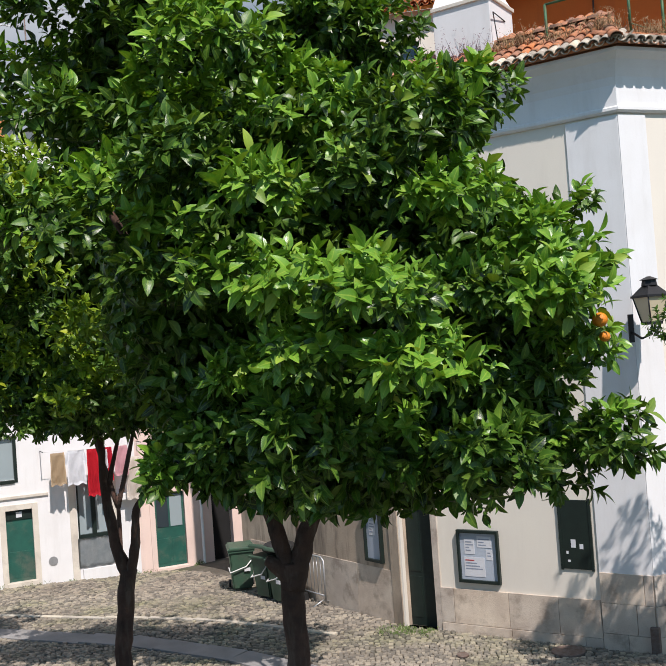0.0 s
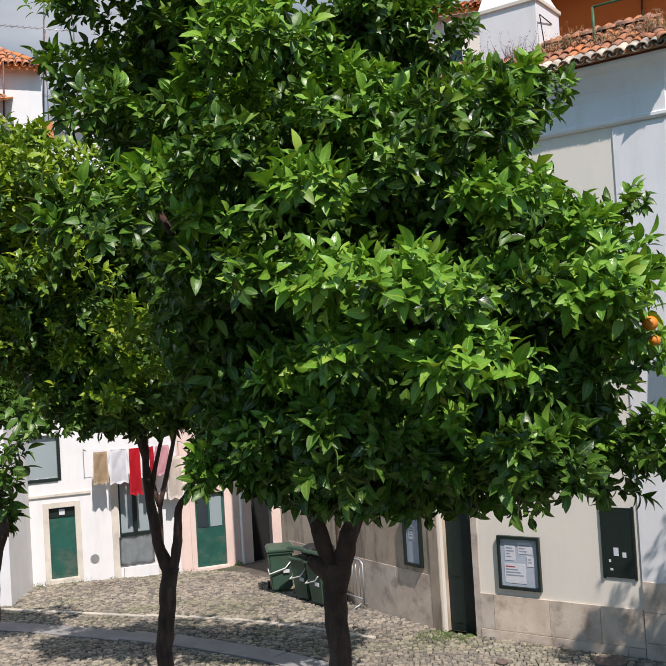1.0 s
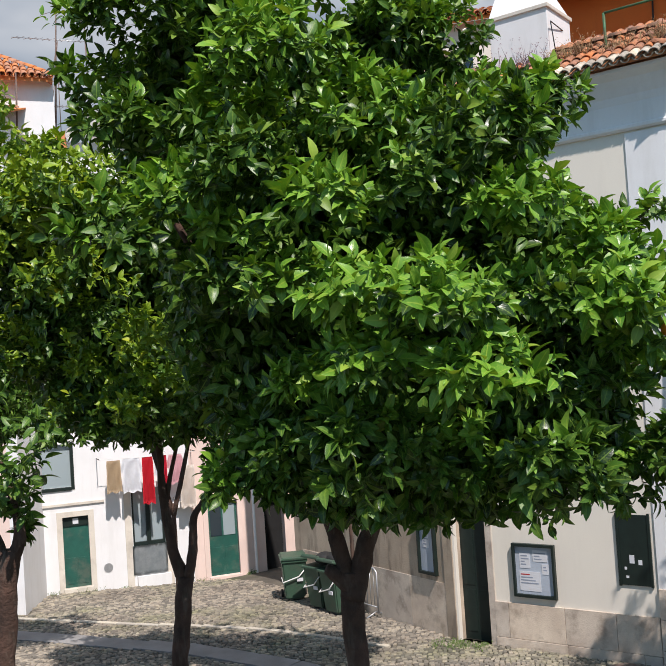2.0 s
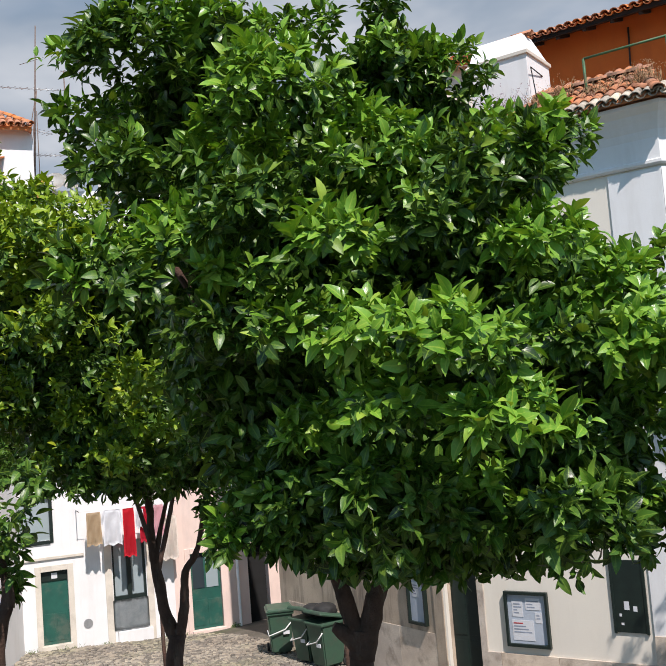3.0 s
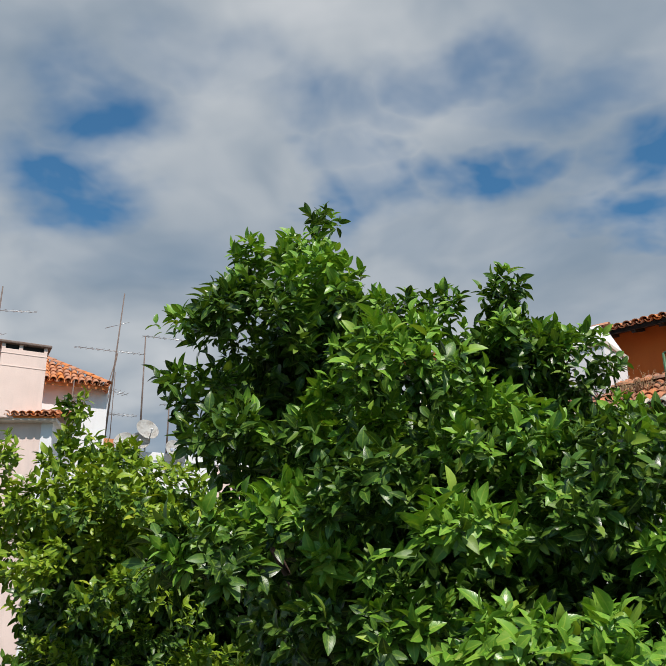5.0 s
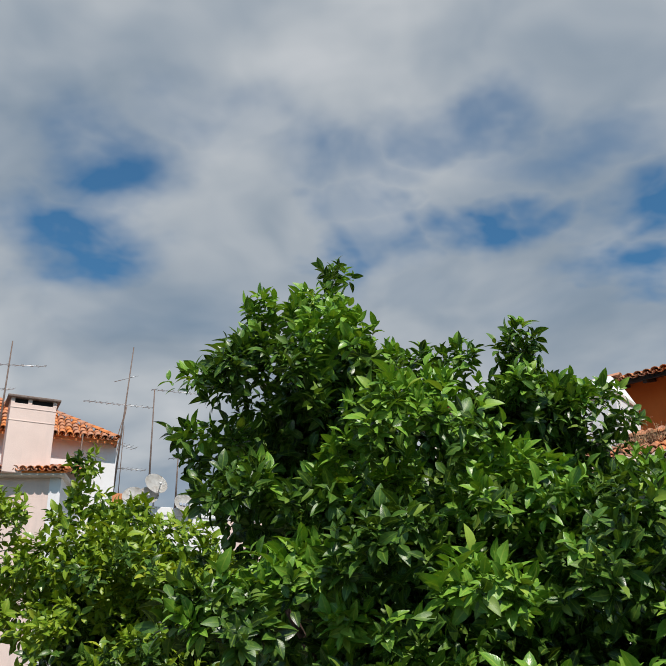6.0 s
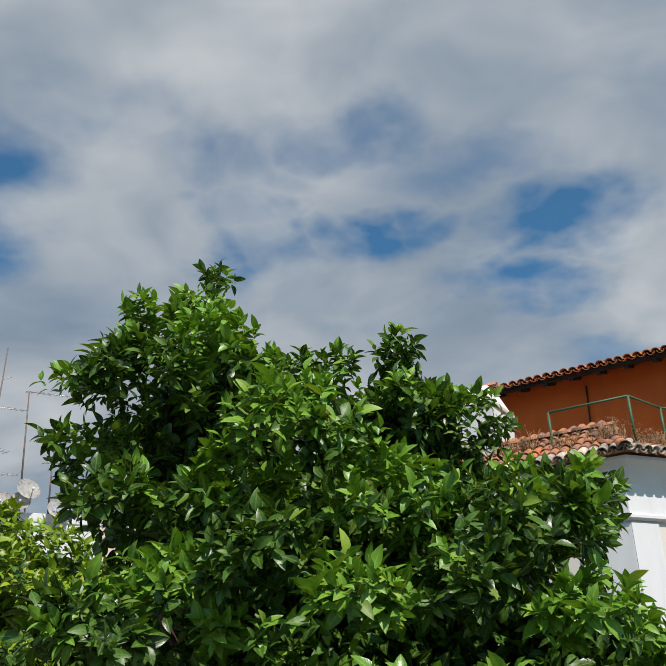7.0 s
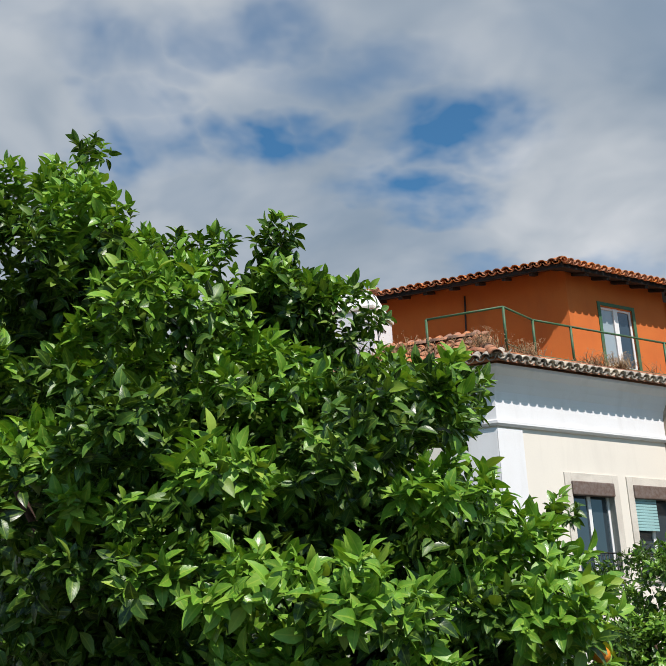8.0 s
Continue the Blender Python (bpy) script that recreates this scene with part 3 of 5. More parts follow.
SL = math.tan(radians(31))
roof_a = under(corner_house, "roof", slab_between([FACE_A @ Vector(p) for p in ((-5.6, -0.478, EAVE_Z), (0.27, -0.478, EAVE_Z), (-0.43, 0.95, EAVE_Z + 1.5 * SL), (-5.6, 0.95, EAVE_Z + 1.5 * SL))], 0.05), OLD_TILE, Matrix.Identity(4), "old clay tile roof slope with dry weeds")
tiled_slope(roof_a, FACE_A @ Matrix.Translation((0, -OVER, EAVE_Z - 0.03)), 31, -5.5, 0.32, lambda x: max(0.1, min(1.7, (0.32 - x) * 2.0)), OLD_TILE, EAVE_TILE, 1)
ridge_tiles(roof_a, FACE_A @ Vector((-5.0, 0.95, EAVE_Z + 1.5 * SL + 0.03)), FACE_A @ Vector((-0.5, 0.95, EAVE_Z + 1.5 * SL + 0.03)), OLD_TILE, 4)
roof_r = under(corner_house, "roof", slab_between([FACE_R @ Vector(p) for p in ((-0.27, -0.478, EAVE_Z), (9.5, -0.478, EAVE_Z), (9.5, 0.25, EAVE_Z + 0.8 * SL * 0.8), (0.13, 0.25, EAVE_Z + 0.8 * SL * 0.8))], 0.05), OLD_TILE, Matrix.Identity(4), "short mossy tile eave with dry weeds")
tiled_slope(roof_r, FACE_R @ Matrix.Translation((0, -OVER, EAVE_Z - 0.03)), 26, -0.2, 8.4, lambda x: 0.7, OLD_TILE, EAVE_TILE, 2, 2)
ridge_tiles(roof_a, FACE_A @ Vector((0.26, -0.6, EAVE_Z + 0.02)), FACE_A @ Vector((-0.42, 0.85, EAVE_Z + 1.4 * SL)), OLD_TILE, 6)
under(corner_house, "terrace_floor", slab_between([Vector((*p, 10.62)) for p in ((0.6, 20.4), (5.0, 17.2), (13.5, 20.9), (12, 27), (3, 27))], 0.2), OLD_TILE, Matrix.Identity(4), "roof terrace floor slab")

# orange roof storey
PENT = Vector((7.62, 19.78, 0))
PENT_A = Matrix.Translation(PENT) @ pose(0, 0, 0, rz=-29.4)
PENT_R = Matrix.Translation(PENT) @ pose(0, 0, 0, rz=23.6)
roof_storey = thing("roof_storey", Matrix.Translation(PENT + Vector((0, 0, 10.62))), "orange rendered roof storey with dark eaves and clay tiles", "roof storey")
under(roof_storey, "wall", pierced_wall(-4.7, 0.0, 10.62, 13.4, 0.25, []), ORANGE, PENT_A, "shaded deep orange wall")
under(roof_storey, "wall", pierced_wall(0.0, 3.15, 10.62, 13.4, 0.25, [(1.0, 2.0, 11.12, 12.6)]), ORANGE, PENT_R, "sunlit orange wall")
under(roof_storey, "wall", boxed((3.15, 0.35, 10.62), (6.5, 0.6, 13.2)), ORANGE, PENT_R)
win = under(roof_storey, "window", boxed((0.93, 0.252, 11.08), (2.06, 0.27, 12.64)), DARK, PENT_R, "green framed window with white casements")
for lo, hi in (((0.90, -0.02, 11.08), (0.99, 0.1, 12.70)), ((2.0, -0.02, 11.08), (2.09, 0.1, 12.70)), ((0.99, -0.02, 12.62), (2.0, 0.1, 12.70)), ((0.99, -0.03, 11.06), (2.0, 0.1, 11.12))):
    under(win, "surround", boxed(lo, hi, 0.005), GREEN_RAIL, PENT_R, "green painted surround")
for lo, hi in (((0.99, 0.04, 11.12), (1.05, 0.1, 12.62)), ((1.94, 0.04, 11.12), (2.0, 0.1, 12.62)), ((1.05, 0.04, 12.55), (1.94, 0.1, 12.62)), ((1.05, 0.04, 11.12), (1.94, 0.1, 11.19)), ((1.42, 0.03, 11.12), (1.56, 0.1, 12.62))):
    under(win, "casement", boxed(lo, hi, 0.005), PLASTIC_WHITE, PENT_R, "white casement")
under(win, "pane", boxed((1.05, 0.065, 11.19), (1.42, 0.07, 12.55)), PANE_SKY, PENT_R)
under(win, "pane", boxed((1.56, 0.065, 11.19), (1.94, 0.07, 12.55)), PANE, PENT_R)
PZ, PS = 13.2, 19
PO_A, PO_R, RUN = 0.78, 0.54, 2.6
TS = math.tan(radians(PS))
IN_A, IN_R = (PENT_A.to_3x3() @ Vector((0, 1, 0))), (PENT_R.to_3x3() @ Vector((0, 1, 0)))


def hip_point(out_a, out_r, z):
    """Where lines at these distances outside the two walls meet, at the height z."""
    det = IN_A.x * IN_R.y - IN_A.y * IN_R.x
    x = (-out_a * IN_R.y + out_r * IN_A.y) / det
    y = (-out_r * IN_A.x + out_a * IN_R.x) / det
    return Vector((PENT.x + x, PENT.y + y, z))


eave_tip, hip_top = hip_point(PO_A, PO_R, PZ), hip_point(PO_A - RUN, PO_R - RUN, PZ + RUN * TS)
along_a, along_r = PENT_A.to_3x3() @ Vector((-1, 0, 0)), PENT_R.to_3x3() @ Vector((1, 0, 0))
tip_a, tip_r = PENT_A.inverted() @ eave_tip, PENT_R.inverted() @ eave_tip
top_a, top_r = PENT_A.inverted() @ hip_top, PENT_R.inverted() @ hip_top
end_a, end_r = tip_a.x + 4.9, 6.5 - tip_r.x
pent_roof = under(roof_storey, "roof", slab_between([eave_tip + along_a * end_a, eave_tip, hip_top, hip_top + along_a * (4.9 + top_a.x)], 0.10), DARK_WOOD, Matrix.Identity(4), "orange clay tile roof over dark boarded eaves")
pent_roof2 = under(roof_storey, "roof", slab_between([eave_tip, eave_tip + along_r * end_r, hip_top + along_r * (6.5 - top_r.x), hip_top], 0.10), DARK_WOOD, Matrix.Identity(4), "orange clay tile roof over dark boarded eaves")
under(roof_storey, "fascia", boxed((-4.9, -PO_A + 0.0, PZ - 0.10), (tip_a.x - 0.02, -PO_A + 0.04, PZ - 0.01)), DARK_WOOD, PENT_A, "dark fascia board")
under(roof_storey, "fascia", boxed((tip_r.x + 0.04, -PO_R + 0.0, PZ - 0.10), (6.5, -PO_R + 0.04, PZ - 0.01)), DARK_WOOD, PENT_R, "dark fascia board")


def rafter_ends(m, out, xs):
    for x in xs:
        bm = boxed((x, 0.03, -0.17), (x + 0.09, out / math.cos(radians(PS)), -0.10), 0.008)
        bmesh.ops.transform(bm, matrix=Matrix.Translation((0, -out, PZ)) @ Matrix.Rotation(radians(PS), 4, "X"), verts=bm.verts)
        under(roof_storey, "rafter_end", bm, DARK_WOOD, m)


rafter_ends(PENT_R, PO_R, [0.2 + i * 0.62 for i in range(9)])
rafter_ends(PENT_A, PO_A, [-4.4 + i * 0.62 for i in range(7)])
slope_a, slope_r = (tip_a.x - top_a.x) / RUN, (top_r.x - tip_r.x) / RUN
tiled_slope(pent_roof, PENT_A @ Matrix.Translation((0, -PO_A - 0.07, PZ - 0.02)), PS, -4.85, tip_a.x, lambda x: max(0.1, min(RUN, (tip_a.x - x) / slope_a)), TILE, None, 11)
tiled_slope(pent_roof2, PENT_R @ Matrix.Translation((0, -PO_R - 0.07, PZ - 0.02)), PS, tip_r.x, 6.4, lambda x: max(0.1, min(RUN, (x - tip_r.x) / slope_r)), TILE, None, 12)
ridge_tiles(pent_roof, eave_tip + Vector((0, 0, 0.05)), hip_top + Vector((0, 0, 0.06)), TILE, 8)
ridge_tiles(pent_roof, hip_top + along_a * 3.4 + Vector((0, 0, 0.04)), hip_top + Vector((0, 0, 0.04)), TILE, 9)

under(roof_storey, "downpipe", bar([(-2.35, -0.04, 13.1), (-2.38, -0.04, 12.4), (-2.42, -0.04, 11.0)], 0.022), DARK_WOOD, PENT_A, "thin dark pipe")

# terrace railing
def railing():
    rail = thing("terrace_railing", FACE_R @ Matrix.Translation((0.3, 0.75, 10.7)), "green painted iron railing along the roof terrace", "railing")
    top = 11.5
    pts = [FACE_A @ Vector((x, 0.5, 0)) for x in (-1.35, 0.22)] + [FACE_R @ Vector((x, 0.5, 0)) for x in (1.6, 2.63, 5.4, 8.2)]
    for p in pts:
        under(rail, "post", bar([(p.x, p.y, 10.6), (p.x, p.y, top)], 0.028), GREEN_RAIL, Matrix.Identity(4))
    for p, q in zip(pts, pts[1:]):
        under(rail, "top_rail", bar([(p.x, p.y, top), (q.x, q.y, top)], 0.024), GREEN_RAIL, Matrix.Identity(4))
        if q is not pts[1]:
            under(rail, "lower_rail", bar([(p.x, p.y, top - 0.75), (q.x, q.y, top - 0.75)], 0.014), GREEN_RAIL, Matrix.Identity(4))


railing()


# white chimney wall on the roof
def chimney_wall():
    c = thing("chimney", FACE_A @ Matrix.Translation((-3.0, 1.0, 10.9)), "white rendered chimney with a clay tile cap", "chimney")
    under(c, "shaft", boxed((-3.85, 0.75, 10.4), (-2.58, 1.95, 12.12), 0.015), WHITE, FACE_A)
    bm = bmesh.new()
    lo = [(-3.85, 0.75, 12.12), (-2.58, 0.75, 12.12), (-2.58, 1.95, 12.12), (-3.85, 1.95, 12.12)]
    hi = [(-3.85, 1.1, 12.62), (-2.78, 1.1, 12.62), (-2.78, 1.6, 12.62), (-3.85, 1.6, 12.62)]
    a, b = [bm.verts.new(p) for p in lo], [bm.verts.new(p) for p in hi]
    bm.faces.new(b)
    for i in range(4):
        bm.faces.new((a[i], a[(i + 1) % 4], b[(i + 1) % 4], b[i]))
    under(c, "hood", bm, WHITE, FACE_A, "tapered white hood")
    under(c, "band", boxed((-3.88, 0.71, 12.04), (-2.54, 1.99, 12.12), 0.01), TRIM, FACE_A)
    under(c, "bracket", bar([(-2.57, 1.5, 11.74), (-2.5, 0.72, 11.72), (-2.42, 0.70, 11.0)], 0.012), BLACK_IRON, FACE_A)
    ridge_tiles(c, FACE_A @ Vector((-3.8, 1.35, 12.60)), FACE_A @ Vector((-2.8, 1.35, 12.64)), TILE, 21)


chimney_wall()


def rear_house():
    m = pose(-1.3, 25.2, 0, rz=-8)
    h = thing("rear_house", m @ Matrix.Translation((0, 0, -1.2)), "beige house with clay tile roof behind the trees", "house")
    under(h, "wall", pierced_wall(0, 4.5, -1.3, 14.0, 0.4, [(2.2, 3.1, 11.5, 13.2)]), CREAM, m)
    under(h, "pane", boxed((2.2, 0.2, 11.5), (3.1, 0.22, 13.2)), PANE, m)
    under(h, "wall", boxed((0, 0.4, -1.3), (0.3, 5, 14.0)), CREAM, m)
    r = under(h, "roof", slab_between([m @ Vector(p) for p in ((-0.2, -0.3, 14.0), (4.7, -0.3, 14.0), (4.7, 2.6, 15.2), (-0.2, 2.6, 15.2))], 0.1), TILE, Matrix.Identity(4))
    tiled_slope(r, m @ Matrix.Translation((0, -0.35, 14.0)), 22, -0.15, 4.6, lambda x: 1.8, TILE, None, 31)


rear_house()

# ---- far row of houses ----
FACE_C = pose(-10.1, 26.4, 0, rz=28.1)
white_house = thing("white_house", FACE_C @ Matrix.Translation((-2, 0, -0.7)), "tall white rendered house with orange clay tile roof", "house")
row_house = thing("row_house", FACE_C @ Matrix.Translation((3, 0, -0.9)), "white and pale pink terraced house with green doors", "house")
under(white_house, "wall", pierced_wall(-7.0, 0.12, -1.6, 14.05, 0.4, [(-1.35, -0.42, 2.15, 3.4), (-0.75, -0.02, -1.6, 1.29), (-0.36, 0.12, 11.8, 14.05)]), WHITE, FACE_C)
under(white_house, "wall", boxed((-0.36, 0.002, 11.0), (-0.34, 5.0, 14.05)), WHITE, FACE_C)
wh = under(white_house, "window", boxed((-1.35, 0.14, 2.15), (-0.42, 0.17, 3.4)), PANE_SKY, FACE_C, "pale curtained window")
for lo, hi in (((-1.42, -0.02, 2.08), (-1.33, 0.12, 3.46)), ((-0.44, -0.02, 2.08), (-0.35, 0.12, 3.46)), ((-1.33, -0.04, 2.06), (-0.44, 0.12, 2.15))):
    under(wh, "frame", boxed(lo, hi, 0.005), BLACK_GREEN, FACE_C)
wroof = under(white_house, "roof", slab_between([FACE_C @ Vector(p) for p in ((-7.0, -0.35, 14.05), (-0.38, -0.35, 14.05), (-2.9, 2.4, 15.85), (-7.0, 2.4, 15.85))], 0.12), TILE, Matrix.Identity(4), "orange clay tile hip roof")
under(white_house, "roof", slab_between([FACE_C @ Vector(p) for p in ((-0.38, -0.35, 14.05), (-0.38, 5.0, 14.05), (-2.9, 2.4, 15.85))], 0.12), TILE, Matrix.Identity(4))
tiled_slope(wroof, FACE_C @ Matrix.Translation((0, -0.4, 14.03)), 33, -6.9, -0.38, lambda x: max(0.1, min(2.75, (-0.38 - x) * 1.0)), TILE, None, 41)
ridge_tiles(wroof, FACE_C @ Vector((-0.38, -0.4, 14.12)), FACE_C @ Vector((-2.9, 2.4, 15.9)), TILE, 42)

holes = [(1.24, 2.2, -0.62, 1.9), (3.52, 4.44, -1.8, 1.25), (5.3, 5.95, -1.8, 1.3)]
under(row_house, "wall", pierced_wall(0.12, 3.02, -1.6, 12.0, 0.4, holes[:1]), WHITE, FACE_C, "white limewashed wall with grime at its foot")
under(row_house, "wall", pierced_wall(3.02, 9.0, -1.8, 12.0, 0.4, holes[1:]), PINK, FACE_C, "pale pink rendered wall")
under(row_house, "parapet", boxed((-0.36, -0.03, 12.0), (9.0, 0.25, 12.25), 0.02), WHITE, FACE_C)
under(row_house, "brick_pier", boxed((-0.36, -0.05, 12.0), (-0.05, 0.3, 12.55), 0.01), TILE, FACE_C, "orange painted pier")


def green_door(house, m, x0, x1, z0, z1, light):
    """A door leaf in its opening, with stone jambs; light: the pale curtain in its upper right."""
    d = under(house, "door", boxed((x0, 0.10, z0), (x1, 0.15, z1), 0.004), GREEN_DOOR, m, "worn dark green closed door")
    w = x1 - x0
    for a, b, c, e in ((0.08, 0.46, 0.1, 0.85), (0.54, 0.92, 0.1, 0.85)):
        under(d, "panel", boxed((x0 + a * w, 0.088, z0 + c), (x0 + b * w, 0.102, z0 + e), 0.005), GREEN_DOOR, m)
    if light:
        under(d, "pane", boxed((x0 + 0.52 * w, 0.085, z0 + 1.2), (x0 + 0.92 * w, 0.1, z1 - 0.08)), PANE_SKY, m, "curtained glass")
        under(d, "pane", boxed((x0 + 0.08 * w, 0.085, z0 + 1.2), (x0 + 0.46 * w, 0.1, z1 - 0.08)), PANE, m)
    else:
        under(d, "lintel_board", boxed((x0, 0.07, z1 - 0.28), (x1, 0.1, z1), 0.004), BLACK_GREEN, m)
        under(d, "notice", boxed((x0 + 0.4 * w, 0.062, z1 - 0.22), (x0 + 0.62 * w, 0.07, z1 - 0.06)), PAPER, m, "small pale plate")
    for lo, hi in (((x0 - 0.16, -0.03, z0 - 0.2), (x0, 0.12, z1 + 0.16)), ((x1, -0.03, z0 - 0.2), (x1 + 0.16, 0.12, z1 + 0.16)), ((x0, -0.03, z1), (x1, 0.12, z1 + 0.16)), ((x0 - 0.05, -0.1, z0 - 0.3), (x1 + 0.05, 0.12, z0))):
        under(house, "surround", boxed(lo, hi, 0.008), TRIM if not light else PINK, m)


green_door(white_house, FACE_C, -0.75, -0.02, -0.75, 1.29, False)
green_door(row_house, FACE_C, 3.52, 4.44, -1.0, 1.25, True)
# a near-black sheet fills the opening as painted shade
under(row_house, "passage_door", boxed((5.3, 0.3, -1.8), (5.95, 0.34, 1.3)), DARK, FACE_C, "near-black sheet standing for shade in an open passage")
under(white_house, "string_course", boxed((-7.0, -0.05, 1.62), (0.45, 0.0, 1.70), 0.01), TRIM, FACE_C)
under(white_house, "vent", bar([(0.48, -0.015, -0.3), (0.48, 0.0, -0.3)], 0.13, 20), METAL, FACE_C, "round grey wall vent")
w = under(row_house, "window", boxed((1.24, 0.16, -0.62), (2.2, 0.19, 1.9)), PANE_SKY, FACE_C, "tall window half covered by a silver plastic sheet")
for lo, hi in (((1.24, 0.06, -0.62), (1.30, 0.15, 1.9)), ((2.14, 0.06, -0.62), (2.2, 0.15, 1.9)), ((1.66, 0.04, 0.3), (1.78, 0.15, 1.9)), ((1.3, 0.04, 0.2), (2.14, 0.15, 0.32))):
    under(w, "frame", boxed(lo, hi, 0.004), BLACK_GREEN, FACE_C, "dark green frame")
bm = bmesh.new()
g = [[bm.verts.new((1.2 + 1.02 * i / 14, -0.05 + 0.02 * math.sin(i * 1.9) + 0.012 * math.sin(j * 2.3 + i), -0.62 + 0.85 * j / 8)) for i in range(15)] for j in range(9)]
for j in range(8):
    for i in range(14):
        bm.faces.new((g[j][i], g[j][i + 1], g[j + 1][i + 1], g[j + 1][i])).smooth = True
bmesh.ops.solidify(bm, geom=bm.faces[:], thickness=0.006)
under(w, "plastic_sheet", bm, SHEET, FACE_C, "crumpled silver plastic sheet")
for a, b in ((1.02, 1.22), (2.22, 2.4)):
    under(row_house, "jamb", boxed((a, -0.03, -1.2), (b, 0.05, 2.0), 0.008), TRIM, FACE_C, "yellowish stone jamb")
under(row_house, "bench_step", boxed((1.3, -0.12, -1.3), (2.3, 0.0, -0.66), 0.01), WHITE, FACE_C)
under(row_house, "downpipe", bar([(4.95, -0.06, 12.0), (4.95, -0.06, -1.1), (4.95, -0.16, -1.2)], 0.045, 10), PLASTIC_WHITE, FACE_C, "white plastic downpipe")
for x0, z0 in ((0.6, 5.6), (3.4, 5.6), (1.9, 9.0), (5.4, 9.0)):
    under(row_house, "window", boxed((x0, -0.02, z0), (x0 + 0.9, 0.02, z0 + 1.4), 0.01), PANE, FACE_C, "small upper window")


# ---- laundry on its line ----
def garment(name, x, width, top, drop, material, label, sleeves=False, seed=0, out=0.6):
    rnd = random.Random(seed)
    m = FACE_C @ Matrix.Translation((x, -out, 0))
    bm = bmesh.new()
    nx, nz = 9, 10
    g = []
    for j in range(nz + 1):
        f = j / nz
        spread = 0.92 + 0.12 * f + rnd.uniform(-0.02, 0.02)
        g.append([bm.verts.new(((i / nx - 0.5) * width * spread, 0.035 * math.sin(i * 1.7 + seed) * f + 0.02 * math.sin(j + i), top - drop * f - (0.03 * math.sin(i * 1.3 + seed) if j == nz else 0))) for i in range(nx + 1)])
    for j in range(nz):
        for i in range(nx):
            bm.faces.new((g[j][i], g[j][i + 1], g[j + 1][i + 1], g[j + 1][i])).smooth = True
    if sleeves:
        for s in (-1, 1):
            a = [bm.verts.new((s * (width * 0.46 + dx), 0.01, top - dz)) for dx, dz in ((0, 0.0), (0.10, 0.36), (0.02, 0.40), (-0.02, 0.16))]
            bm.faces.new(a)
    bmesh.ops.solidify(bm, geom=bm.faces[:], thickness=0.008)
    ob = mesh_object(name, bm, material)
    ob.matrix_world = m
    return tagged(ob, label, "laundry", "laundry on the line")


line = thing("washing_line", FACE_C @ Matrix.Translation((0.3, -0.6, 2.85)), "thin washing line on iron brackets before the white wall", "washing line")
under(line, "cord", bar([(0.3, -0.6, 2.9), (1.6, -0.6, 2.86), (3.1, -0.6, 2.9)], 0.006), PLASTIC_WHITE, FACE_C)
for x in (0.3, 3.1):
    under(line, "bracket", bar([(x, -0.62, 2.9), (x, 0.02, 2.9)], 0.012), BLACK_IRON, FACE_C)
garment("trousers", 0.70, 0.42, 2.84, 0.92, cloth("tan_cloth", (0.50, 0.38, 0.25)), "tan trousers pegged on the washing line", False, 1)
garment("shirt", 1.21, 0.50, 2.86, 0.98, cloth("white_cloth", (0.78, 0.79, 0.82)), "white shirt pegged on the washing line", True, 2)
garment("dress", 1.68, 0.34, 2.86, 1.36, cloth("red_cloth", (0.58, 0.015, 0.03)), "bright red dress pegged on the washing line", False, 3)
garment("scarf", 2.12, 0.26, 2.86, 1.0, cloth("red_scarf_cloth", (0.52, 0.015, 0.04)), "red scarf pegged on the washing line", False, 7)
garment("towel", 1.98, 0.24, 2.80, 0.52, cloth("pale_cloth", (0.74, 0.74, 0.77)), "white towel pegged on the washing line", False, 4, 0.67)
garment("blouse", 2.50, 0.40, 2.86, 0.86, cloth("pink_cloth", (0.72, 0.42, 0.46)), "pink blouse pegged on the washing line", True, 5)
garment("sheet", 2.86, 0.46, 2.50, 1.25, cloth("cream_cloth", (0.74, 0.67, 0.60)), "cream cloth hanging below the washing line", False, 6, 0.5)
box_shelf = thing("window_box", FACE_C @ Matrix.Translation((2.75, 0, 1.35)), "white window box with a dry plant on the wall", "window box")
under(box_shelf, "trough", boxed((2.42, -0.24, 1.22), (3.02, 0.0, 1.42), 0.015), WHITE, FACE_C)
for i in range(7):
    under(box_shelf, "stem", bar([(2.5 + i * 0.07, -0.12, 1.42), (2.47 + i * 0.075, -0.15 - 0.02 * (i % 3), 1.56 + 0.04 * (i % 3))], 0.006, 4), DRY, FACE_C)


# ---- pale pink house with a chimney ----
FACE_P = pose(-10.75, 23.45, 0, rz=11.3)
pink_house = thing("pink_house", FACE_P @ Matrix.Translation((-2, 0, -0.7)), "pale pink house with tile eaves and a broad chimney", "house")
under(pink_house, "wall", pierced_wall(-7.0, -0.3, -1.5, 12.25, 0.4, []), PINK, FACE_P)
under(pink_house, "quoin", boxed((-0.3, -0.02, -1.5), (0.0, 2.6, 12.25)), WHITE, FACE_P, "white corner strip")
under(pink_house, "soffit", boxed((-7.0, -0.28, 12.25), (0.12, 2.6, 12.36), 0.02), TRIM, FACE_P)
proof = under(pink_house, "roof", slab_between([FACE_P @ Vector(p) for p in ((-7, -0.3, 12.36), (0.12, -0.3, 12.36), (0.12, 2.6, 13.3), (-7, 2.6, 13.3))], 0.05), TILE, Matrix.Identity(4))
tiled_slope(proof, FACE_P @ Matrix.Translation((0, -0.36, 12.36)), 18, -6.9, 0.1, lambda x: 1.5, TILE, None, 51)
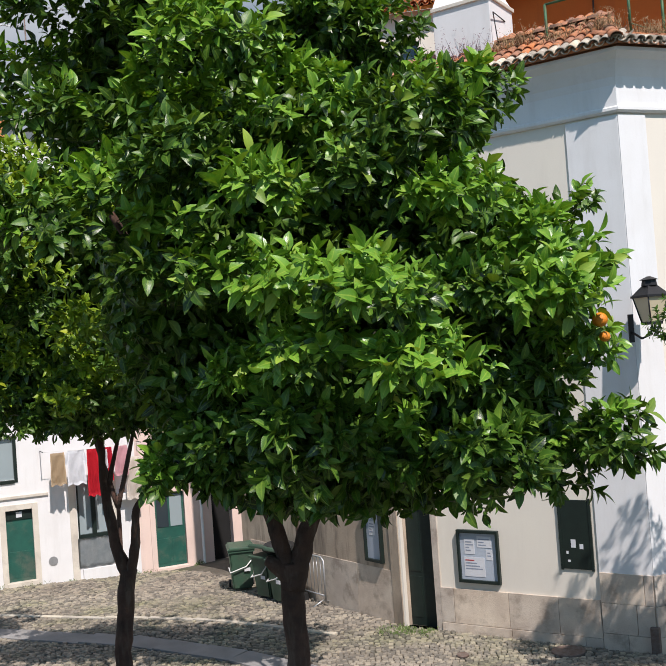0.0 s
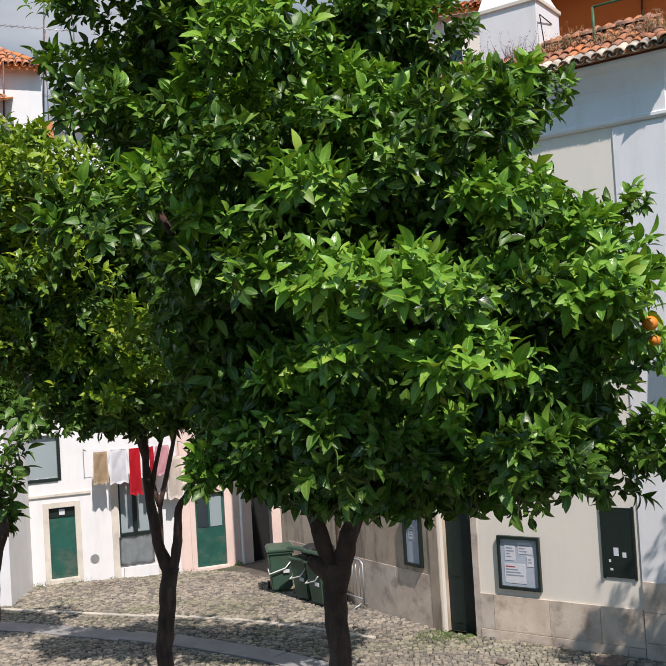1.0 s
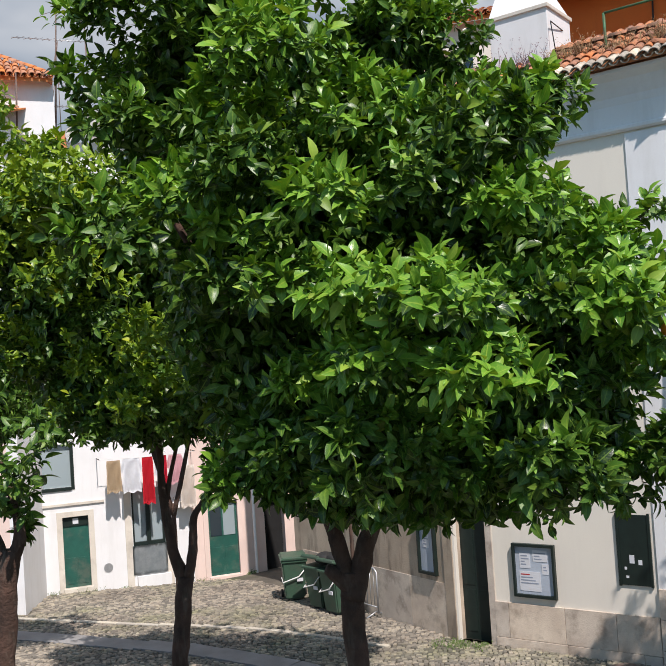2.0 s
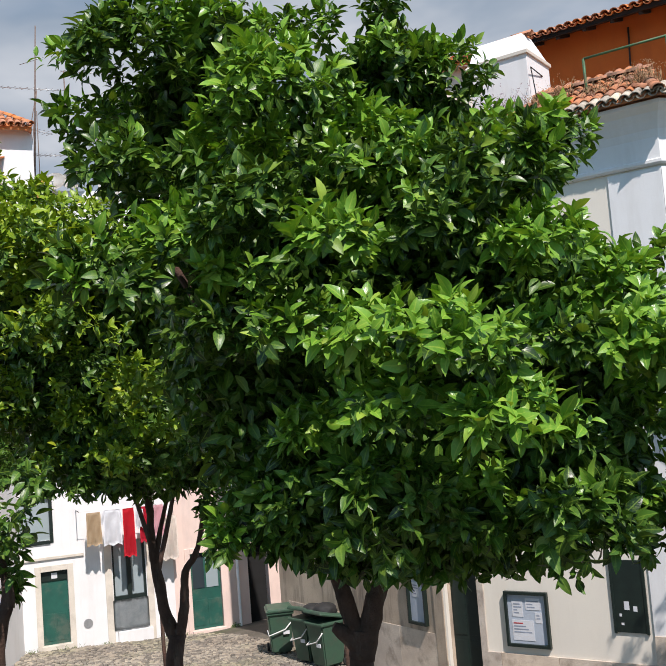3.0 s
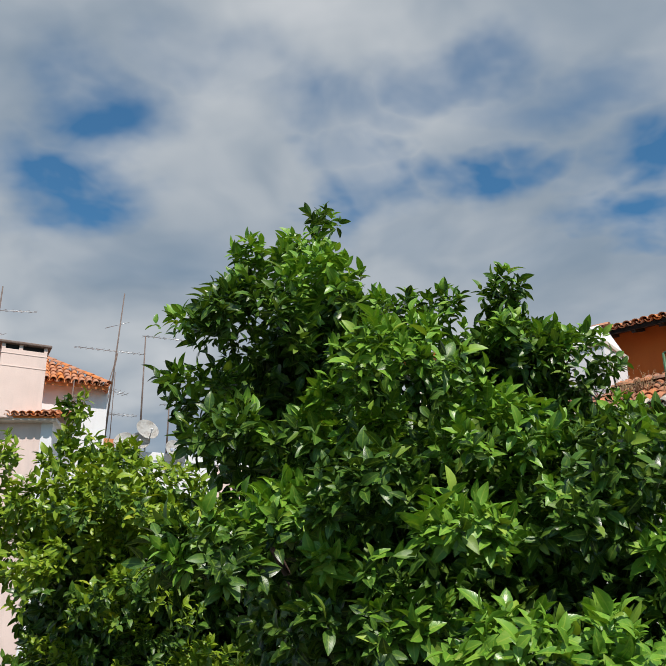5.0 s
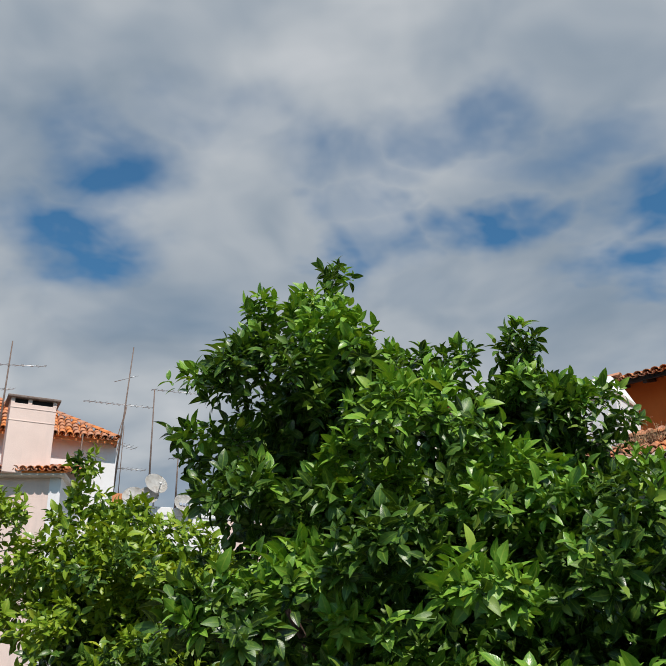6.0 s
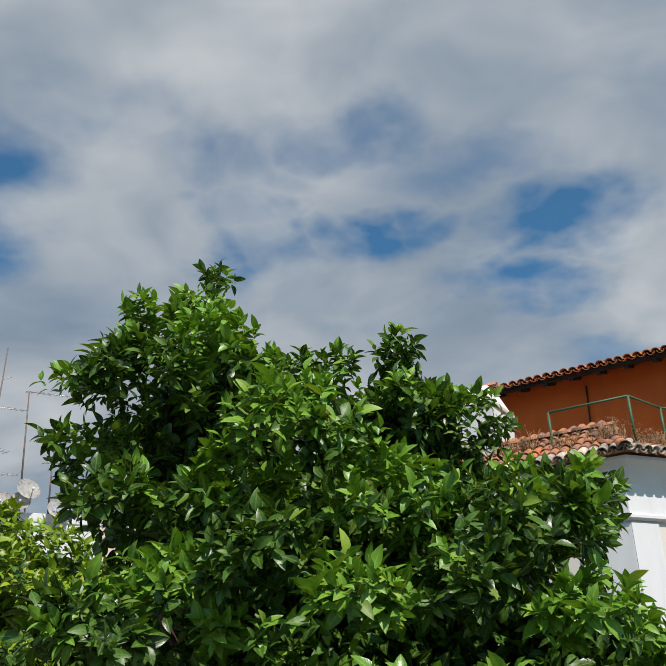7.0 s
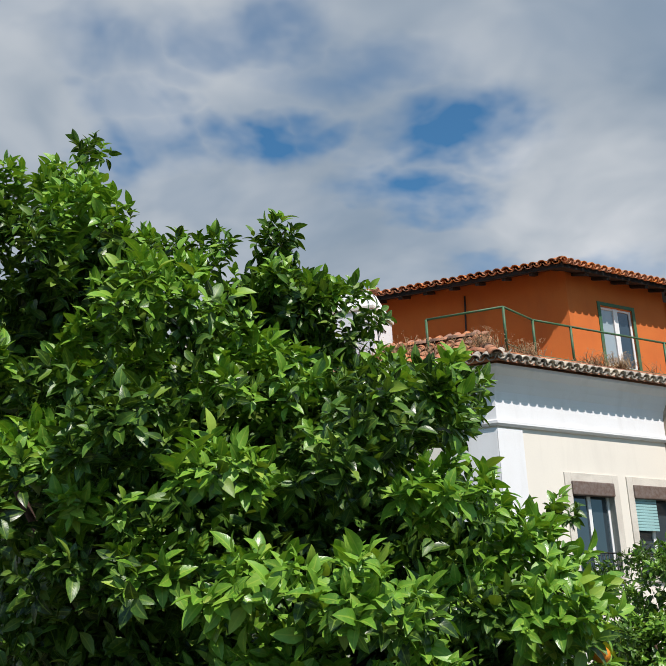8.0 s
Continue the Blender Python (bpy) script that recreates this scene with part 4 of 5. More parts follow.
FACE_K = FACE_P @ Matrix.Translation((-0.34, -0.05, 0)) @ pose(0, 0, 0, rz=21)
chim = under(pink_house, "chimney", boxed((-1.2, 0.0, 12.3), (0.0, 0.8, 14.22), 0.015), PINK, FACE_K, "broad pale pink chimney")
for z in (13.72, 14.08):
    under(chim, "band", boxed((-1.212, -0.012, z), (0.012, 0.812, z + 0.025), 0.006), PINK, FACE_K)
# the black block paints the shade between the cap piers
under(chim, "vent_gap", boxed((-1.1, 0.08, 14.22), (-0.1, 0.72, 14.36)), DARK, FACE_K)
for x in (-1.2, -0.75, -0.1):
    under(chim, "pier", boxed((x, 0.0, 14.22), (x + 0.1, 0.8, 14.36)), PINK, FACE_K)
under(chim, "cap", boxed((-1.3, -0.08, 14.36), (0.1, 0.88, 14.43), 0.02), RUST, FACE_K, "weathered grey slab cap")


# ---- aerials and dishes ----
def aerial(base, top, booms, label, stays=()):
    m = Matrix.Translation(base)
    t = thing("tv_aerial", m, label, "aerial", "roof aerials")
    b, e = Vector(base), Vector(top)
    under(t, "mast", bar([b, e], [0.036, 0.018]), RUST, Matrix.Identity(4))
    for s0, s1 in stays:
        under(t, "stay", bar([b.lerp(e, s0) + Vector((0.05, 0, 0)), b + Vector((s1, 0, 0))], 0.014), RUST, Matrix.Identity(4))
    for f, left, right, up, n, half in booms:
        c = b.lerp(e, f)
        p, q = c + Vector((left, 0, up)), c + Vector((right, 0.1, -up))
        boom = under(t, "boom", bar([p, q], 0.011), METAL, Matrix.Identity(4))
        for i in range(n):
            k = p.lerp(q, (i + 0.5) / n)
            under(boom, "element", bar([k - Vector((0.06, half, half * 0.6)), k + Vector((0.06, half, half * 0.6))], 0.006, 4), RUST, Matrix.Identity(4))


aerial((-10.7, 26.9, 12.2), (-10.4, 26.9, 17.5), [(0.80, -0.5, 0.25, -0.1, 2, 0.05), (0.64, -1.4, 0.9, 0.18, 12, 0.12), (0.38, -0.15, 0.5, 0.1, 5, 0.16), (0.24, -0.1, 0.9, 0.05, 7, 0.12)], "leaning rusty aerial mast with several booms", ((0.62, -0.5), (0.62, -0.2), (0.5, 0.2)))
aerial((-9.55, 26.9, 12.2), (-9.6, 26.9, 16.0), [(0.97, -0.1, 1.5, 0.12, 9, 0.12)], "thin aerial mast with one long boom")
aerial((-8.8, 27.2, 12.2), (-8.8, 27.2, 14.0), [(0.9, -0.3, 0.3, 0.0, 4, 0.1)], "short thin aerial mast")
aerial((-13.0, 23.9, 12.9), (-12.95, 23.9, 16.6), [(0.8, -1.0, 1.1, 0.1, 9, 0.14), (0.6, -0.2, 0.2, 0.0, 3, 0.14)], "tall thin aerial mast beside the chimney")
aerial((-11.15, 25.3, 12.3), (-11.1, 25.3, 14.1), [], "thin bare mast before the white wall")


def dish(x, z, r, turn, label, logo=False):
    m = FACE_C @ Matrix.Translation((x, -0.12, z)) @ pose(0, 0, 0, 62, 0, turn)
    t = thing("satellite_dish", m, label, "satellite dish", "satellite dishes on the parapet")
    bm = bmesh.new()
    rings = []
    for i in range(6):
        f = i / 5
        rings.append([bm.verts.new((math.cos(a) * r * f * 0.92 if f else 0.001 * math.cos(a), (math.sin(a) * r * f) if f else 0.001 * math.sin(a), 0.22 * r * f * f)) for a in [2 * math.pi * j / 20 for j in range(20)]])
    for p, q in zip(rings, rings[1:]):
        for j in range(20):
            bm.faces.new((p[j], p[(j + 1) % 20], q[(j + 1) % 20], q[j])).smooth = True
    bmesh.ops.solidify(bm, geom=bm.faces[:], thickness=0.015)
    under(t, "reflector", bm, DISH, m)
    under(t, "arm", bar([(0, -r, 0.2 * r), (0, -r * 0.7, r * 0.9)], 0.015), METAL, m)
    under(t, "feed", bar([(0, -r * 0.7, r * 0.85), (0, -r * 0.55, r * 0.98)], 0.035), PLASTIC_WHITE, m)
    under(t, "mast", bar([(x, 0.02, 12.1), (x, 0.02, z)], 0.025), METAL, FACE_C)
    if logo:
        for i in range(3):
            under(t, "logo_bar", boxed((-0.16 + i * 0.11, -0.05, 0.03), (-0.08 + i * 0.11, 0.05, 0.045)), PAPER_BLUE, m)


dish(0.86, 12.86, 0.38, 12, "round cream satellite dish on the roof parapet")
dish(0.68, 12.50, 0.33, -8, "stained cream satellite dish on the roof parapet")
dish(0.22, 12.46, 0.33, -20, "cream satellite dish beside the orange pier")
dish(1.75, 12.32, 0.36, 10, "white satellite dish with a dark mark", True)


# ---- street lamp on the wall ----
def wall_lantern():
    m = FACE_R @ Matrix.Translation((-0.09, -0.62, 0.04))
    t = thing("wall_lantern", m @ Matrix.Translation((0, 0, 5.2)), "black iron wall lantern with frosted panes", "street lamp")

    def frustum(z0, z1, r0, r1, sides=4, mat=BLACK_IRON, name="roof"):
        bm = bmesh.new()
        a = [bm.verts.new((math.cos(k) * r0, math.sin(k) * r0, z0)) for k in [2 * math.pi * (j + 0.5) / sides for j in range(sides)]]
        b = [bm.verts.new((math.cos(k) * r1, math.sin(k) * r1, z1)) for k in [2 * math.pi * (j + 0.5) / sides for j in range(sides)]]
        bm.faces.new(a[::-1])
        bm.faces.new(b)
        for j in range(sides):
            bm.faces.new((a[j], a[(j + 1) % sides], b[(j + 1) % sides], b[j]))
        return under(t, name, bm, mat, m)

    frustum(5.24, 5.66, 0.16, 0.285, mat=LAMP_GLASS, name="pane")
    frustum(5.66, 5.70, 0.33, 0.33, name="rim")
    frustum(5.70, 5.86, 0.31, 0.13, name="roof")
    frustum(5.86, 5.96, 0.14, 0.12, 8, name="chimney")
    frustum(5.96, 6.02, 0.17, 0.03, 8, name="finial")
    frustum(5.19, 5.24, 0.18, 0.17, name="base")
    for j in range(4):
        k = 2 * math.pi * (j + 0.5) / 4
        under(t, "corner_bar", bar([(math.cos(k) * 0.165, math.sin(k) * 0.165, 5.22), (math.cos(k) * 0.29, math.sin(k) * 0.29, 5.68)], 0.014, 5), BLACK_IRON, m)
    under(t, "bracket", bar([(0, 0, 5.2), (0, 0.05, 5.02), (0, 0.3, 4.96), (0, 0.6, 5.1)], 0.022), BLACK_IRON, m, "curved iron bracket")
    under(t, "wall_plate", boxed((-0.05, 0.56, 4.9), (0.05, 0.6, 5.4), 0.01), BLACK_IRON, m)


wall_lantern()


# ---- refuse bins and barrier ----
def wheeled_bin(x, y, turn, label, bags=False):
    m = pose(x, y, ground_z(x, y) + 0.03, rz=turn)
    t = thing("wheeled_bin", m, label, "bin", "wheeled bins by the wall")
    bm = bmesh.new()
    a = [bm.verts.new(p) for p in ((-0.24, -0.26, 0.06), (0.24, -0.26, 0.06), (0.24, 0.26, 0.06), (-0.24, 0.26, 0.06))]
    b = [bm.verts.new(p) for p in ((-0.3, -0.36, 1.0), (0.3, -0.36, 1.0), (0.3, 0.36, 1.0), (-0.3, 0.36, 1.0))]
    bm.faces.new(a[::-1])
    bm.faces.new(b)
    for j in range(4):
        bm.faces.new((a[j], a[(j + 1) % 4], b[(j + 1) % 4], b[j]))
    bmesh.ops.bevel(bm, geom=bm.edges[:], offset=0.03, segments=2, affect="EDGES")
    under(t, "body", bm, BIN_GREEN, m, "dark green plastic body")
    under(t, "rim", boxed((-0.33, -0.39, 0.97), (0.33, 0.39, 1.03), 0.015), BIN_GREEN, m)
    lid = bmesh.new()
    add_box(lid, (-0.34, -0.42, 1.03), (0.34, 0.40, 1.11), 0.03)
    for v in lid.verts:
        if v.co.z > 1.07:
            v.co.x *= 0.9
            v.co.z += 0.05 * (0.4 - abs(v.co.x))
    if bags:
        bmesh.ops.transform(lid, matrix=Matrix.Translation((0, 0.4, 1.03)) @ Matrix.Rotation(radians(-14), 4, "X") @ Matrix.Translation((0, -0.4, -1.03)), verts=lid.verts)
    under(t, "lid", lid, BIN_GREEN, m, "grey-green lid")
    for s in (-1, 1):
        w = bmesh.new()
        tube(w, [(s * 0.27, 0.3, 0.1), (s * 0.32, 0.3, 0.1)], 0.1, 14)
        bmesh.ops.recalc_face_normals(w, faces=w.faces)
        under(t, "wheel", w, RUBBER, m)
    under(t, "handle", bar([(-0.26, 0.42, 0.98), (0.26, 0.42, 0.98)], 0.018), BIN_GREEN, m)
    under(t, "strap", bar([(-0.32, -0.2, 0.6), (-0.3, -0.37, 0.5), (0.1, -0.375, 0.62), (0.31, -0.36, 0.84)], 0.016, 5), PLASTIC_WHITE, m, "pale strap")
    under(t, "label_plate", boxed((0.05, -0.352, 0.5), (0.2, -0.335, 0.58)), PAPER, m, "pale sticker")


wheeled_bin(-3.62, 23.35, 14, "dark green wheeled bin with closed lid beside the wall")
wheeled_bin(-2.75, 22.4, -42, "dark green wheeled bin standing against the side wall", True)
wheeled_bin(-2.3, 21.85, -46, "dark green wheeled bin with a pale strap", True)


def refuse_bag(x, y, z, r, seed, material=RUBBER, label="crumpled black refuse bag on top of a bin"):
    rnd = random.Random(seed)
    bm = bmesh.new()
    bmesh.ops.create_icosphere(bm, subdivisions=3, radius=r)
    for v in bm.verts:
        v.co *= 1 + 0.16 * noise.noise(v.co * 9 + Vector((seed, 0, 0)))
        v.co.z *= 0.62
    for f in bm.faces:
        f.smooth = True
    ob = mesh_object("refuse_bag", bm, material)
    ob.location = (x, y, z)
    tagged(ob, label, "refuse bag", "refuse bags")


refuse_bag(-2.62, 22.15, 0.62, 0.25, 3)
refuse_bag(-2.3, 21.85, 0.66, 0.28, 5)


def crowd_barrier():
    m = pose(-1.72, 21.75, ground_z(-1.7, 21.7), rz=-50)
    t = thing("crowd_barrier", m @ Matrix.Translation((0, 0, 0.02)), "galvanised crowd barrier leaning by the wall", "barrier")
    under(t, "frame", bar([(-0.55, 0, 0.12), (-0.55, 0, 1.05), (-0.45, 0, 1.12), (0.45, 0, 1.12), (0.55, 0, 1.05), (0.55, 0, 0.12)], 0.022, 8), METAL, m)
    under(t, "lower_bar", bar([(-0.55, 0, 0.25), (0.55, 0, 0.25)], 0.018), METAL, m)
    for i in range(7):
        x = -0.42 + i * 0.14
        under(t, "bar", bar([(x, 0, 0.25), (x, 0, 1.12)], 0.010, 5), METAL, m)
    for s in (-0.45, 0.45):
        under(t, "foot", bar([(s, -0.28, 0.04), (s, 0, 0.14), (s, 0.28, 0.04)], 0.018), METAL, m)


crowd_barrier()


# ---- orange trees ----
LEAF_ROWS = ((0.0, 0.05), (0.14, 0.58), (0.34, 1.0), (0.58, 0.94), (0.82, 0.54), (1.0, 0.02))


def leaf_template():
    """A folded, curved blade of length 1 along x with a drawn-out tip."""
    v = []
    for u, w in LEAF_ROWS:
        h = w * 0.238
        sag = 0.10 * u - 0.34 * u * u
        v += [(u, -h, sag + 0.34 * h), (u, 0.0, sag), (u, h, sag + 0.34 * h)]
    f = [(3 * r + c, 3 * r + c + 1, 3 * r + c + 4, 3 * r + c + 3) for r in range(len(LEAF_ROWS) - 1) for c in range(2)]
    return np.array(v), np.array(f)


LEAF_V, LEAF_F = leaf_template()
LEAF_N = len(LEAF_V)
LEAF_UV = np.array([(u, k * 0.5) for u, w in LEAF_ROWS for k in range(3)])
SINGLE_MESH = []
for bend in (1.0, 1.5, 0.5):
    me = bpy.data.meshes.new("leaf")
    me.from_pydata([(x, y, z * bend) for x, y, z in LEAF_V], [], [tuple(f) for f in LEAF_F])
    me.polygons.foreach_set("use_smooth", [True] * len(LEAF_F))
    me.uv_layers.new(name="blade").data.foreach_set("uv", LEAF_UV[LEAF_F.reshape(-1)].reshape(-1))
    me.materials.append(LEAF_SINGLE)
    SINGLE_MESH.append(me)


def unit(a):
    return a / np.maximum(np.linalg.norm(a, axis=-1, keepdims=True), 1e-6)


def shoots_to_leaves(rng, tips, ways, size, count=(6, 10), droop=0.35):
    """Leaves set spirally round each shoot tip: their places, axes, normals and lengths."""
    pos, ax, nr, ln = [], [], [], []
    sizes = size * np.interp(tips[:, 1], (4.5, 5.6), (1.02, 0.84))
    for p, d, size in zip(tips, ways, sizes):
        n = rng.integers(*count)
        k = np.arange(n)
        s = (k + rng.random(n) * 0.5) / n
        side = unit(np.cross(d, rng.normal(size=3)))
        other = np.cross(d, side)
        phi = k * 2.4 + rng.random() * 6.28
        theta = np.radians(20 + 75 * s + rng.normal(0, 13, n))
        ring = side * np.cos(phi)[:, None] + other * np.sin(phi)[:, None]
        a = d * np.cos(theta)[:, None] + ring * np.sin(theta)[:, None]
        a = unit(a + np.array((0, 0, -droop)) * (0.4 + s[:, None]))
        up = d * 0.9 + np.array((0, 0, 0.25)) + rng.normal(0, 0.42, (n, 3))
        nn = unit(up - a * np.sum(up * a, axis=1, keepdims=True))
        pos.append(p - d * (s[:, None] * size * 1.1))
        ax.append(a)
        nr.append(nn)
        ln.append(size * rng.uniform(0.55, 1.3, n) * rng.uniform(0.82, 1.15))
    return np.concatenate(pos), np.concatenate(ax), np.concatenate(nr), np.concatenate(ln)


def foliage_mesh(name, leaves, material, parent):
    pos, ax, nr, ln = leaves
    side = np.cross(nr, ax)
    v = pos[:, None, :] + ln[:, None, None] * (LEAF_V[None, :, 0:1] * ax[:, None, :] + LEAF_V[None, :, 1:2] * side[:, None, :] + LEAF_V[None, :, 2:3] * nr[:, None, :])
    n = len(pos)
    f = (LEAF_F[None] + (np.arange(n) * LEAF_N)[:, None, None]).reshape(-1, 4)
    me = bpy.data.meshes.new(name)
    me.vertices.add(n * LEAF_N)
    me.vertices.foreach_set("co", v.reshape(-1).astype(np.float32))
    me.loops.add(len(f) * 4)
    me.loops.foreach_set("vertex_index", f.reshape(-1).astype(np.int32))
    me.polygons.add(len(f))
    me.polygons.foreach_set("loop_start", np.arange(len(f), dtype=np.int32) * 4)
    me.polygons.foreach_set("use_smooth", np.ones(len(f), dtype=bool))
    me.update(calc_edges=True)
    me.uv_layers.new(name="blade").data.foreach_set("uv", np.tile(LEAF_UV[LEAF_F.reshape(-1)], (n, 1)).reshape(-1).astype(np.float32))
    me.materials.append(material)
    ob = new(name, me)
    ob.parent = parent
    ob.matrix_basis = basis_of(parent).inverted()
    return tagged(ob, kind="stuff")


def single_leaves(leaves, parent, material_meshes):
    inv = basis_of(parent).inverted()
    for i, (p, a, n, l) in enumerate(zip(*leaves)):
        side = np.cross(n, a)
        ob = new("leaf", material_meshes[i % len(material_meshes)])
        ob.parent = parent
        m = Matrix(((a[0] * l, side[0] * l, n[0] * l, p[0]), (a[1] * l, side[1] * l, n[1] * l, p[1]), (a[2] * l, side[2] * l, n[2] * l, p[2]), (0, 0, 0, 1)))
        ob.matrix_basis = inv @ m


def shell_shoots(rng, clumps, centre, spacing, density=1.0):
    """Shoot tips over the upper and outer side of the boughs, pointing outwards and up; their undersides stay thin."""
    tips, ways, whose, high = [], [], [], []
    for i, (x, y, z, r) in enumerate(clumps):
        n = max(8, int(density * 12.57 * r * r / spacing ** 2))
        d = unit(rng.normal(size=(n, 3)))
        wave = np.array([noise.noise(Vector((x * 3 + a * 1.6, y * 3 + b * 1.6, z * 3 + c * 1.6))) for a, b, c in d])
        p = np.array((x, y, z)) + d * r * (0.82 + 0.36 * wave[:, None] + rng.normal(0, 0.07, (n, 1)))
        inside = np.zeros(n, dtype=bool)
        for j, (u, v, w, q) in enumerate(clumps):
            if j != i:
                inside |= np.linalg.norm(p - np.array((u, v, w)), axis=1) < q * 0.62
        out = unit(p - centre)
        hang = (-0.9 if y < 7 else -0.45) if z < 4.8 + 0.3 * (y > 7) else 0.0
        keep = ~inside & (d[:, 2] + rng.normal(0, 0.18, n) > hang) & (wave > -0.16)
        way = unit(d * 0.7 + out * 0.5 + np.array((0, 0, 0.55)) * (0.3 + 0.7 * (d[:, 2:3] > -0.3)) + rng.normal(0, 0.24, (n, 3)))
        tips.append(p[keep])
        ways.append(way[keep])
        whose.append(np.full(keep.sum(), i))
        high.append(d[keep, 2])
    return np.concatenate(tips), np.concatenate(ways), np.concatenate(whose), np.concatenate(high)


def inner_leaves(rng, centre, radii, n, size):
    d = unit(rng.normal(size=(n, 3))) * rng.random((n, 1)) ** 0.4
    p = np.array(centre) + d * np.array(radii)
    a = unit(rng.normal(size=(n, 3)) + np.array((0, 0, -0.5)))
    up = rng.normal(size=(n, 3)) + np.array((0, 0, 0.8))
    nr = unit(up - a * np.sum(up * a, axis=1, keepdims=True))
    return p, a, nr, size * rng.uniform(0.8, 1.3, n)


def limb(name, points, r0, r1, parent, sides=10, seed=0):
    """A tapered, slightly knotty limb through the points."""
    pts = [Vector(p) for p in points]
    fine, rad = [], []
    n = len(pts) - 1
    for i in range(n):
        for k in range(5):
            f = k / 5
            p0, p1, p2, p3 = pts[max(i - 1, 0)], pts[i], pts[i + 1], pts[min(i + 2, n)]
            q = 0.5 * ((2 * p1) + (p2 - p0) * f + (2 * p0 - 5 * p1 + 4 * p2 - p3) * f * f + (3 * p1 - p0 - 3 * p2 + p3) * f ** 3)
            fine.append(q)
    fine.append(pts[-1])
    for i, q in enumerate(fine):
        f = i / (len(fine) - 1)
        r = r0 + (r1 - r0) * f
        rad.append(r * (1 + 0.13 * noise.noise(q * 5 + Vector((seed, 0, 0)))))
        fine[i] = q + Vector((noise.noise(q * 4), noise.noise(q * 4 + Vector((7, 0, 0))), 0)) * r * 0.25
    bm = bmesh.new()
    tube(bm, fine, rad, sides)
    bmesh.ops.recalc_face_normals(bm, faces=bm.faces)
    for v in bm.verts:
        v.co += Vector((noise.noise(v.co * 14), noise.noise(v.co * 14 + Vector((3, 0, 0))), 0)) * r0 * 0.16
    return under(parent, name, bm, BARK, Matrix.Identity(4))


def fruit(parent, p, r, material, label):
    bm = bmesh.new()
    bmesh.ops.create_uvsphere(bm, u_segments=16, v_segments=10, radius=r)
    for v in bm.verts:
        v.co.z *= 0.93
    for f in bm.faces:
        f.smooth = True
    under(parent, "fruit", bm, material, Matrix.Translation(p), label)


TOP_BOUGHS = [
    (-0.78, 5.40, 8.15, 0.12), (-0.92, 5.40, 7.83, 0.24), (-1.18, 5.50, 7.86, 0.19), (-1.34, 5.40, 7.47, 0.22), (-1.62, 5.60, 7.42, 0.15), (-1.72, 5.60, 7.12, 0.12),
    (-1.53, 5.50, 6.98, 0.25), (-1.14, 5.50, 7.22, 0.40), (-0.74, 5.60, 7.54, 0.30), (-0.60, 5.70, 7.71, 0.19), (-0.31, 5.70, 7.55, 0.19), (-0.05, 5.80, 7.50, 0.18),
    (0.33, 5.90, 7.72, 0.17), (0.33, 5.85, 7.42, 0.26), (0.12, 5.80, 7.34, 0.22), (0.57, 5.90, 7.40, 0.19), (0.76, 5.90, 7.18, 0.27), (0.38, 5.80, 7.23, 0.29), (0.98, 5.70, 6.78, 0.22), (1.17, 5.50, 6.62, 0.18),
    (0.84, 5.40, 6.45, 0.39), (-0.28, 5.20, 6.81, 0.47), (-0.62, 5.10, 6.57, 0.46), (-1.18, 5.30, 6.53, 0.31),
]
MID_BOUGHS = [
    (1.17, 5.30, 6.52, 0.28), (1.44, 5.40, 6.68, 0.12), (0.89, 4.90, 6.26, 0.37), (0.20, 5.00, 6.53, 0.43), (-0.46, 5.30, 6.59, 0.38), (-0.42, 5.00, 6.15, 0.36),
    (-0.88, 4.90, 6.06, 0.37), (-1.23, 4.90, 5.90, 0.31), (-0.03, 4.70, 5.96, 0.34), (0.53, 4.80, 6.04, 0.37), (1.03, 4.80, 5.84, 0.30), (1.44, 5.00, 5.66, 0.22),
    (1.80, 5.20, 5.90, 0.15), (1.75, 5.20, 5.54, 0.20), (1.50, 4.90, 5.31, 0.34), (1.73, 5.10, 4.99, 0.20), (1.62, 5.05, 5.14, 0.24), (1.09, 4.60, 5.33, 0.35), (0.60, 4.40, 5.36, 0.34),
]
LOW_BOUGHS = [
    (0.18, 4.50, 5.44, 0.32), (0.21, 4.40, 5.12, 0.32), (-0.31, 4.80, 5.54, 0.34), (-0.52, 4.80, 5.83, 0.30), (-0.70, 5.00, 5.58, 0.25), (0.78, 4.50, 4.97, 0.34),
    (1.32, 4.70, 4.81, 0.36), (1.78, 5.10, 4.60, 0.24), (1.56, 5.00, 4.43, 0.22), (1.08, 4.70, 4.52, 0.32), (0.61, 4.60, 4.63, 0.31), (0.15, 4.70, 4.70, 0.34),
    (-0.18, 4.90, 4.97, 0.33), (-0.40, 5.20, 4.63, 0.26), (-0.78, 5.40, 4.51, 0.15),
]
ROW_TOP = [
    (-3.45, 8.30, 7.81, 0.16), (-3.59, 8.30, 7.40, 0.37), (-2.98, 8.20, 7.16, 0.33), (-2.63, 8.40, 7.14, 0.32), (-3.55, 8.00, 6.75, 0.54), (-2.91, 7.90, 6.60, 0.54),
    (-2.56, 8.20, 6.45, 0.52), (-3.27, 8.00, 6.12, 0.58), (-2.65, 8.00, 5.93, 0.54), (-2.31, 8.60, 6.60, 0.45), (-4.59, 8.60, 7.27, 0.58), (-4.38, 8.40, 6.46, 0.65),
]
